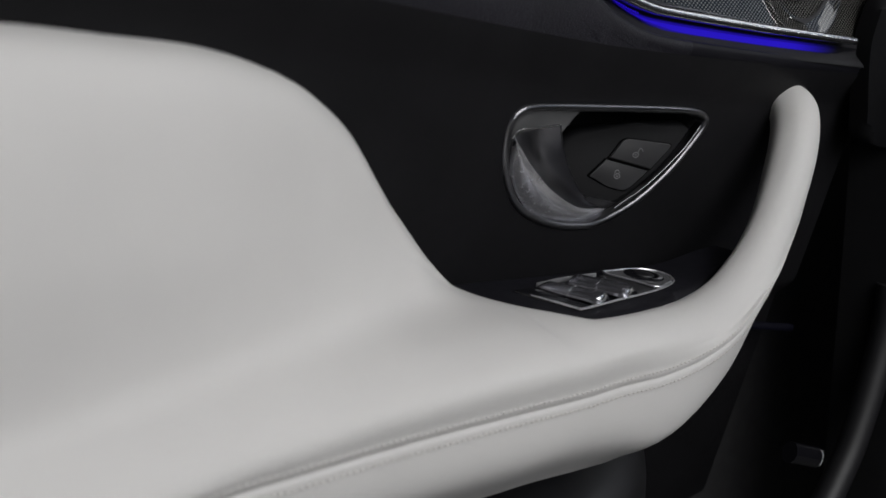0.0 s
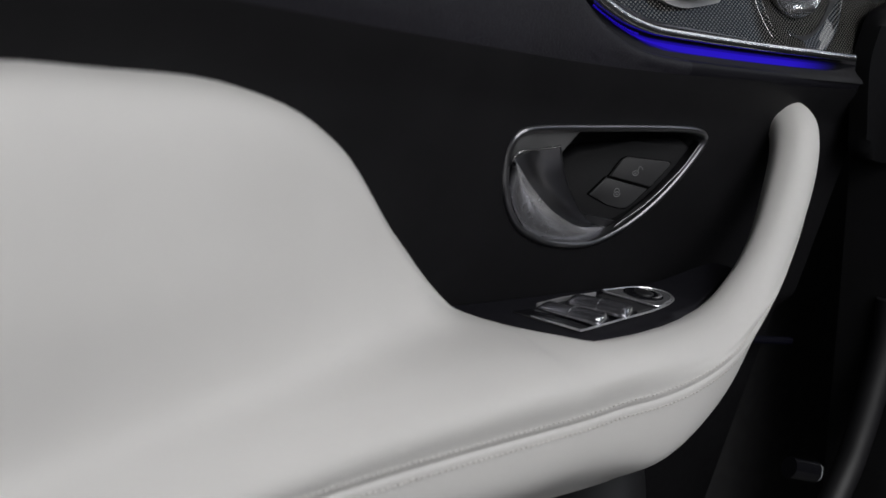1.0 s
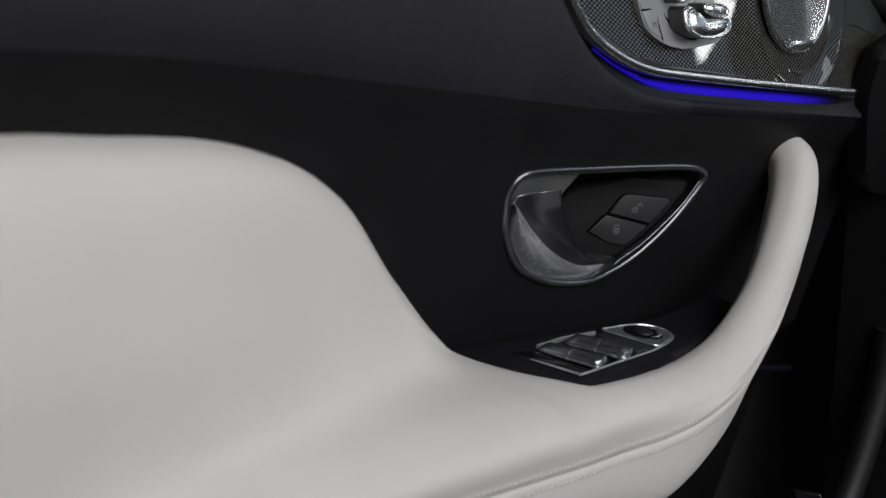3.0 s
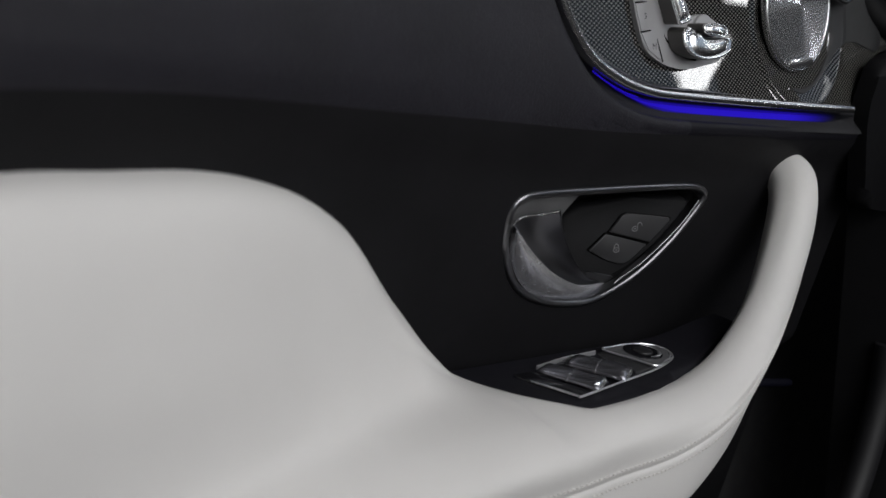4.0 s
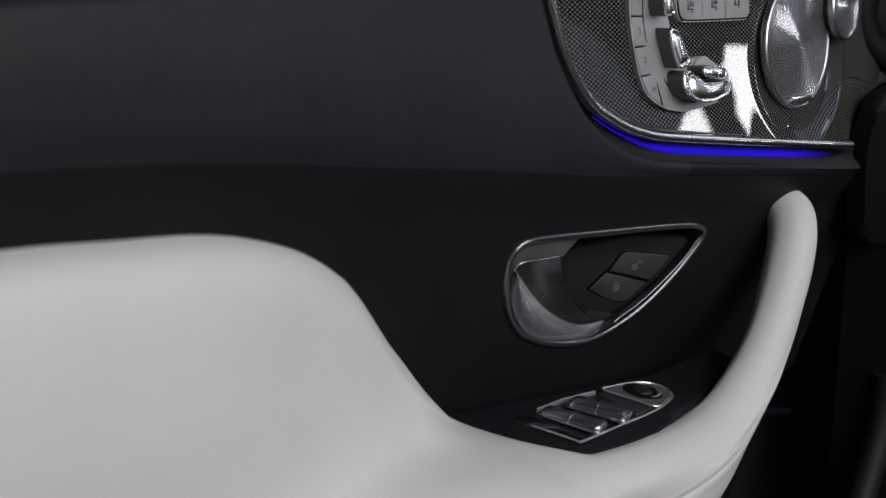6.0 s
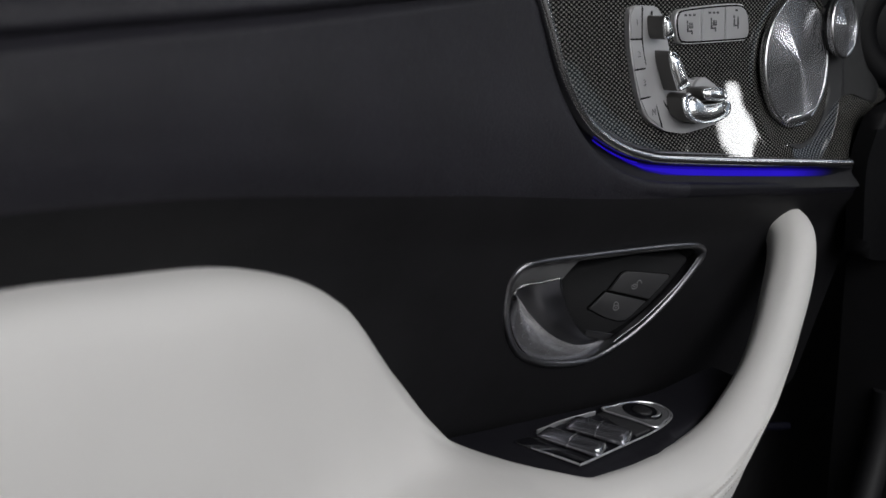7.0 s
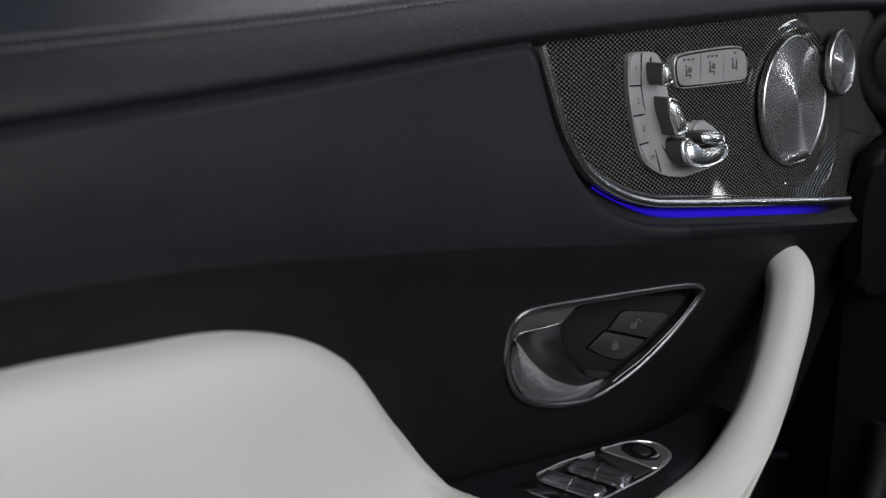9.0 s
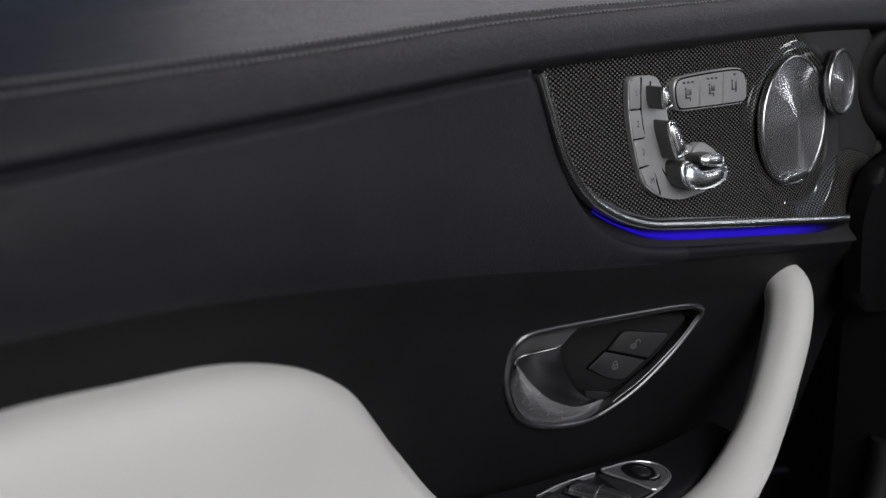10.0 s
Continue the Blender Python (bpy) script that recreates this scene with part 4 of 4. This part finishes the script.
# ---- loudspeakers ----
def speaker(cx, cy, cz, radius, turn, lean, name, label):
    """A metal disc on a black collar with a bright rim; the mesh lies in its own axes, its front along +Z."""
    place = Matrix.Translation((cx, cy, cz)) @ Matrix.Rotation(radians(turn), 4, "Z") @ Matrix.Rotation(radians(90 - lean), 4, "X")
    def dish(prof, n=72):
        verts = [(0, 0, prof[0][1])]
        for r, h in prof[1:]:
            verts += [(r * math.cos(2 * math.pi * i / n), r * math.sin(2 * math.pi * i / n), h) for i in range(n)]
        faces = [(0, 1 + i, 1 + (i + 1) % n) for i in range(n)]
        for k in range(len(prof) - 2):
            o = 1 + k * n
            faces += [(o + i, o + n + i, o + n + (i + 1) % n, o + (i + 1) % n) for i in range(n)]
        return mesh(name, verts, faces)
    r = radius
    body = part(name, dish([(0, -0.004), (r * 0.9, -0.004), (r * 0.93, -0.006), (r * 0.88, -0.010), (r * 0.80, -0.030)]), GLOSS, None, label)
    tagged(body, category=name)
    body.matrix_basis = place
    g = part("grille", dish([(0, 0.0008), (r * 0.15, 0.0006), (r * 0.35, -0.0002), (r * 0.6, -0.0010), (r * 0.8, -0.0012), (r * 0.94, -0.0006)]), GRILLE, body, "finely perforated steel grille")
    g.matrix_parent_inverse = Matrix()
    rim = [(r * 0.965 * math.cos(t), r * 0.965 * math.sin(t), -0.0012) for t in np.linspace(0, 2 * math.pi, 72, endpoint=False)]
    q = part("rim", sweep(rim, [(-0.0010, -0.003), (-0.0016, 0.0), (-0.0008, 0.0012), (0.0004, 0.0014), (0.0014, 0.0006), (0.0010, -0.003)], closed=True, side=(0, 0, 1)), CHROME, body, "bright metal rim")
    q.matrix_parent_inverse = Matrix()
    return body


mid = speaker(0.1665, -0.0052, 0.8747, 0.0435, 4.7, 4.0, "loudspeaker", "large round perforated steel loudspeaker set in the woven inlay")
tw = speaker(0.2197, -0.0060, 0.8974, 0.0222, 8.8, 4.4, "tweeter", "small round perforated steel tweeter set in the woven inlay")
badge = part("badge", slab((rounded(-0.0150, -0.0026, 0.0150, 0.0026, 0.0022), 0.002), lambda u, v, w: (u, v - 0.037, 0.0022 - w + 0.0), 0.0005), SILVER_KNOB, mid, "small bright maker's badge")
badge.matrix_parent_inverse = Matrix()

# ---- seat controls ----
def on_trim(proud):
    """Plates that follow the leaning inlay, standing out of it by so much."""
    return lambda u, v, w: (u, float(trim_y(u, v)) - proud + w, v)


SEAT = spline([(-0.0091, 0.9085), (-0.0066, 0.9126), (0.0030, 0.9132), (0.0150, 0.9125), (0.0197, 0.9095), (0.0213, 0.9059), (0.0257, 0.8928), (0.0300, 0.8800), (0.0420, 0.8695), (0.0567, 0.8708), (0.0720, 0.8653), (0.0790, 0.8550), (0.0755, 0.8465), (0.0679, 0.8430), (0.0393, 0.8405), (0.0272, 0.8412), (0.0133, 0.8445), (0.0006, 0.8519), (-0.0042, 0.8623), (-0.0073, 0.8780), (-0.0094, 0.8955)], 100, closed=True)
seat = tagged(part("seat_switch", slab((SEAT, 0.008), on_trim(0.0032), 0.0015), SILVER, None, "silver seat-shaped adjuster with memory buttons and bright knobs"), category="seat switch")
cells = [[(-0.0085, 0.9083), (-0.0064, 0.9119), (0.0008, 0.9123), (0.0008, 0.8957), (-0.0087, 0.8958)], [(-0.0087, 0.8946), (0.0008, 0.8944), (0.0035, 0.8796), (-0.0067, 0.8791)],
         [(-0.0065, 0.8779), (0.0037, 0.8783), (0.0080, 0.8640), (-0.0038, 0.8632)], [(-0.0034, 0.8620), (0.0082, 0.8628), (0.0120, 0.8468), (0.0092, 0.8475), (0.0012, 0.8526)]]
gaps = [((-0.0090, 0.8952), (0.0010, 0.8950)), ((-0.0068, 0.8785), (0.0037, 0.8789)), ((-0.0038, 0.8626), (0.0082, 0.8634)), ((0.0014, 0.9126), (0.0011, 0.8950), (0.0038, 0.8789), (0.0084, 0.8634), (0.0126, 0.8458)),
        ((0.0100, 0.9100), (0.0097, 0.8935), (0.0107, 0.8800), (0.0132, 0.8680), (0.0192, 0.8570), (0.0317, 0.8480), (0.0452, 0.8452))]
for g in gaps:
    line = spline(g, 24)
    part("button_gap", sweep([on_trim(0.0039)(u, v, 0) for u, v in line], ring(0.00048, 0.0004, 6)), GAP, seat, "dark gap between memory buttons")
memory = [part("memory_button", slab((cell, 0.003), on_trim(0.0040), 0.0004), SILVER, seat, "flat silver memory button") for cell in cells]


def text(body, name, size, place, parent, mat, label):
    cu = bpy.data.curves.new(name, "FONT")
    cu.body, cu.size, cu.align_x, cu.align_y, cu.extrude = body, size, "CENTER", "CENTER", 0.0
    tmp = bpy.data.objects.new(name, cu)
    scene.collection.objects.link(tmp)
    me = bpy.data.meshes.new_from_object(tmp.evaluated_get(bpy.context.evaluated_depsgraph_get()))
    bpy.data.objects.remove(tmp)
    me.transform(place)
    return part(name, me, mat, parent, label)


for body, key, (cx, cz) in zip("123M", memory, ((-0.0038, 0.9040), (-0.0026, 0.8868), (0.0007, 0.8710), (0.0062, 0.8545))):
    text(body, "numeral", 0.0048, Matrix.Translation((cx, float(trim_y(cx, cz)) - 0.0045, cz)) @ Matrix.Rotation(radians(90 - 10), 4, "X"), key, INK, "dark printed character")


def knob(pts, foot, height, name, label, dome=0.0011):
    """A seat knob: dark flank standing out of the plate, domed silver cap on its front."""
    outline = [tuple(p) for p in spline(pts, 40, closed=True)]
    face = on_trim(height - foot)
    base = part(name, slab((outline, height), face, 0.0006), KNOB_SIDE, seat, label)
    c = np.mean(outline, 0)
    rows = []
    for r, h in ((1.0, 0.0), (1.0, 0.0008), (0.96, 0.0014), (0.86, 0.0014), (0.81, 0.0008), (0.75, 0.0009), (0.68, 0.0015 + 0.35 * dome), (0.50, 0.0015 + 0.8 * dome), (0.25, 0.0015 + dome), (0.02, 0.0015 + dome)):
        for p in outline:
            q = c + (np.array(p) - c) * r
            rows.append(face(q[0], q[1], -h))
    part("cap", mesh("cap", rows, grid_faces(10, len(outline), loop_v=True)), SILVER_KNOB, base, "bright silver knob cap")
    return base


hollow = spline([(0.0097, 0.9100), (0.0160, 0.9095), (0.0185, 0.9050), (0.0225, 0.8920), (0.0325, 0.8760), (0.0425, 0.8640), (0.0445, 0.8500), (0.0315, 0.8488), (0.0191, 0.8576), (0.0130, 0.8684), (0.0105, 0.8800), (0.0095, 0.8935)], 60, closed=True)
part("hollow", slab((hollow, 0.003), on_trim(0.0036), 0.0004), SILVER, seat, "raised silver field round the knobs")
knob([(0.0066, 0.9072), (0.0105, 0.9066), (0.0130, 0.9020), (0.0152, 0.8968), (0.0130, 0.8956), (0.0084, 0.8952), (0.0064, 0.9000)], 0.0, 0.0145, "headrest_knob", "small dark headrest knob")
knob([(0.0114, 0.8884), (0.0150, 0.8880), (0.0187, 0.8862), (0.0240, 0.8780), (0.0284, 0.8695), (0.0268, 0.8678), (0.0183, 0.8662), (0.0166, 0.8682), (0.0130, 0.8770), (0.0114, 0.8830)], 0.0, 0.0145, "backrest_knob", "tall dark backrest knob")
part("lumbar_base", disc((0.0570, 0.8585), 0.0125, 0.0022, on_trim(0.0030)), SILVER, seat)
knob([(0.0205, 0.8622), (0.0245, 0.8645), (0.0285, 0.8642), (0.0325, 0.8600), (0.0395, 0.8574), (0.0534, 0.8568), (0.0645, 0.8576), (0.0682, 0.8562), (0.0668, 0.8505), (0.0558, 0.8470), (0.0397, 0.8462), (0.0280, 0.8488), (0.0212, 0.8537)], 0.0, 0.0145, "cushion_knob", "long seat cushion knob", 0.0016)
knob([(0.0407, 0.8650), (0.0430, 0.8660), (0.0554, 0.8660), (0.0632, 0.8640), (0.0654, 0.8605), (0.0615, 0.8580), (0.0484, 0.8590), (0.0415, 0.8615)], 0.0, 0.0145, "lumbar_knob", "small lumbar knob", 0.0016)

HEAT = [tuple(p) for p in spline([(0.0328, 0.9045), (0.0345, 0.9085), (0.0390, 0.9104), (0.0660, 0.9122), (0.0930, 0.9130), (0.1030, 0.9118), (0.1078, 0.9080), (0.1098, 0.9000), (0.1108, 0.8945), (0.1090, 0.8915), (0.1040, 0.8908), (0.0720, 0.8906), (0.0420, 0.8908), (0.0362, 0.8922), (0.0338, 0.8970)], 64, closed=True)]
heat = tagged(part("seat_heating_switch", slab((HEAT, 0.008), on_trim(0.0032), 0.0014), RIM, None, "silver framed panel of three seat heating buttons"), category="switch panel")
inner = [(0.0717 + (x - 0.0717) * 0.950, 0.9017 + (z - 0.9017) * 0.865) for x, z in HEAT]
part("button_gap", sweep([on_trim(0.0034)(u, v, 0) for u, v in [(0.0717 + (x - 0.0717) * 0.962, 0.9017 + (z - 0.9017) * 0.90) for x, z in HEAT]], ring(0.0006, 0.0004, 6), closed=True), GAP, heat, "dark gap inside the frame")
for x0, x1 in ((0.0, 0.0577), (0.0583, 0.0820), (0.0826, 0.2)):
    bm = slab((inner, 0.003), on_trim(0.0038), 0.0005)
    for cut, nx in ((x0, -1), (x1, 1)):
        geo = bm.verts[:] + bm.edges[:] + bm.faces[:]
        bmesh.ops.bisect_plane(bm, geom=geo, plane_co=(cut, 0, 0), plane_no=(nx, 0, 0), clear_outer=True)
    part("seat_button", bm, SILVER, heat, "flat silver seat button")


def flat_bars(boxes):
    bm = bmesh.new()
    for x0, z0, x1, z1 in boxes:
        bmesh.ops.create_cube(bm, size=1, matrix=Matrix.Translation(((x0 + x1) / 2, float(trim_y((x0 + x1) / 2, (z0 + z1) / 2)) - 0.0039, (z0 + z1) / 2)) @ Matrix.Rotation(radians(-8), 4, "X") @ Matrix.Diagonal((x1 - x0, 0.0004, z1 - z0, 1)))
    return bm


for cx, cz, dots in ((0.0460, 0.9015, 3), (0.0700, 0.9025, 3), (0.0940, 0.9035, 1)):
    boxes = [(cx - 0.0011 + 0.0042 * (i - (dots - 1) / 2), cz + 0.0050, cx + 0.0011 + 0.0042 * (i - (dots - 1) / 2), cz + 0.0062) for i in range(dots)]
    # a seat from the side: headrest, backrest, cushion, foot, and marks behind it
    boxes += [(cx - 0.0030, cz + 0.0010, cx - 0.0018, cz + 0.0026), (cx - 0.0026, cz - 0.0030, cx - 0.0014, cz + 0.0006), (cx - 0.0026, cz - 0.0040, cx + 0.0026, cz - 0.0030), (cx + 0.0018, cz - 0.0054, cx + 0.0028, cz - 0.0040)]
    if dots == 3:
        boxes += [(cx + q, cz - 0.0020, cx + q + 0.0007, cz + 0.0014) for q in (-0.0004, 0.0010, 0.0024)]
    else:
        boxes += [(cx + 0.0014, cz - 0.0030, cx + 0.0026, cz + 0.0022)]
    part("seat_symbol", flat_bars(boxes), INK, heat, "dark printed seat symbol")


# ---- lower door ----
def pocket():
    """Bulging door pocket under the armrest."""
    xs = np.linspace(-0.8, 0.05, 70)
    rows = []
    for x in xs:
        end = math.sqrt(max(0.0, 1 - max(0.0, (x + 0.12) / 0.17) ** 2))
        for v in np.linspace(0, 1, 24):
            z = 0.585 - 0.18 * v
            y = 0.03 - (0.075 * end) * smooth(v / 0.25) + float(low_y(x)) * 0.8
            rows.append((x, float(y), z))
    return mesh("pocket", rows, grid_faces(70, 24))


part("door_pocket", pocket(), PLASTIC, door, "dark moulded door pocket")
# The faint blue glow here is put in as an emitting tube.
part("lower_blue_glow", sweep([(0.195, 0.052, 0.5885), (0.238, 0.048, 0.5785), (0.275, 0.046, 0.570)], ring(0.0036, 0.0030, 10), side=(0, 0, 1)), BLUE_DIM, door, "faint blue glow above the pocket, put in as an emitting tube")
clip = part("pocket_catch", sweep([(0.169, -0.026, 0.5165), (0.197, -0.030, 0.5055)], ring(0.0080, 0.0065, 16)), GLOSS, door, "small dark catch with a bright end")
part("catch_end", sweep([(0.1950, -0.0300, 0.5063), (0.1985, -0.0306, 0.5049)], ring(0.0072, 0.0058, 16)), CAP, clip, "bright metal end ring")
seal = spline([(0.287, -0.030, 0.620), (0.283, -0.030, 0.585), (0.272, -0.030, 0.550), (0.257, -0.030, 0.515), (0.238, -0.030, 0.485), (0.20, -0.030, 0.45), (0.12, -0.030, 0.43)], 60)
part("edge_seal", sweep(seal, ring(0.0110, 0.0110, 14)), RUBBER, door, "round black rubber seal along the door edge")

# ---- dashboard end, seen past the door ----
dash = thing("dashboard", (0.62, -0.6, 0.40), "black dashboard end with a round air vent", "dashboard")


def dash_body():
    xs = np.concatenate([np.linspace(0, 0.12, 24), np.linspace(0.15, 1, 12)])
    prof = spline([(0.288, 0.40), (0.286, 0.60), (0.283, 0.75), (0.300, 0.80), (0.340, 0.83), (0.345, 0.86), (0.345, 0.93), (0.350, 0.962), (0.40, 0.975), (0.75, 0.985), (0.98, 0.99), (0.98, 0.40)], 120)
    rows = []
    for t in xs:
        y = 0.012 - 1.45 * t
        for x, z in prof:
            rows.append((min(x + 0.30 * float(smooth((-0.045 - y) / 0.06)), 0.985), y, z - 0.14 * float(smooth((-0.045 - y) / 0.06))))
    me = mesh("dash", rows, grid_faces(36, 120))
    return me


part("dash_body", dash_body(), MATT, dash, "black soft dashboard body")
# A near-black plate stands for the dark of the hollow.
part("vent_well", slab((rounded(0.215, 0.770, 0.345, 0.955, 0.01), 0.004), lambda u, v, w: (u, 0.030 + w, v), 0.001), GAP, dash, "black plate standing for the dark hollow behind the vent")
va = Vector((-0.50, -0.866, 0.0)).normalized()
ve1, ve2 = Vector((0, 0, 1)), va.cross(Vector((0, 0, 1)))
vc = Vector((0.325, 0.004, 0.893))
circle = lambda r, out, n=60: [tuple(vc + va * out + (ve1 * math.cos(t) + ve2 * math.sin(t)) * r) for t in np.linspace(0, 2 * math.pi, n, endpoint=False)]
vent = part("air_vent", sweep(circle(0.037, 0.0), ring(0.0110, 0.007, 16), closed=True, side=tuple(va)), VENT, dash, "round black air vent ring")
part("vent_core", sweep(circle(0.018, -0.004), ring(0.014, 0.006, 12), closed=True, side=tuple(va)), VENT, vent, "dark vent centre")

bolster = [(0.330, 0.847), (0.280, 0.8455), (0.2537, 0.8411), (0.2402, 0.8381), (0.2281, 0.833), (0.2205, 0.8207), (0.2137, 0.8044), (0.2130, 0.787), (0.2165, 0.758), (0.222, 0.735), (0.260, 0.725), (0.330, 0.722)]
part("dash_bolster", slab(([tuple(p) for p in spline(bolster, 60)], 0.014), lambda u, v, w: (u + 0.018, -0.025 + w, v), 0.008, 5), VENT, dash, "rounded black end of the dashboard against the door")

# ---- the closed cabin round the camera ----
def box_slab(x0, y0, z0, x1, y1, z1):
    bm = bmesh.new()
    bmesh.ops.create_cube(bm, size=1, matrix=Matrix.Translation(((x0 + x1) / 2, (y0 + y1) / 2, (z0 + z1) / 2)) @ Matrix.Diagonal((x1 - x0, y1 - y0, z1 - z0, 1)))
    return bm


def setting(name, bm, mat, label):
    return tagged(part(name, bm, mat, None, label), kind="structure", category=name.split("_")[0])


setting("floor", box_slab(-1.6, -1.6, 0.22, 1.1, 0.2, 0.25), CARPET, "grey carpeted car floor")
setting("ceiling", box_slab(-1.6, -1.6, 1.42, 1.1, 0.3, 1.45), LINING, "dark cloth headliner of the car")
# Unseen walls kept pale as reflectors for fill and for the metal.
setting("wall_rear", box_slab(-1.63, -1.6, 0.22, -1.6, 0.3, 1.45), PALE, "unseen rear end of the cabin, made pale to bounce light")
setting("wall_passenger", box_slab(-1.6, -1.53, 0.22, 1.1, -1.50, 0.95), PALE, "unseen far side of the cabin below its windows, made pale to bounce light")
setting("wall_driver", box_slab(-1.6, 0.12, 0.22, 1.1, 0.15, 0.955), LINING, "outer skin behind the door lining")
# Unseen wall, added to block the sky's haze in the inlay.
setting("wall_front", box_slab(1.07, -1.6, 0.22, 1.10, 0.3, 1.06), LINING, "unseen dark wall added to keep sky haze off the lacquer")
# Unseen wall, added to cut sky light on the belt roll's rear.
setting("wall_pillar", box_slab(-1.6, 0.12, 0.955, -0.42, 0.15, 1.42), PALE, "unseen pale wall added to block the sky's sheen on the belt roll")
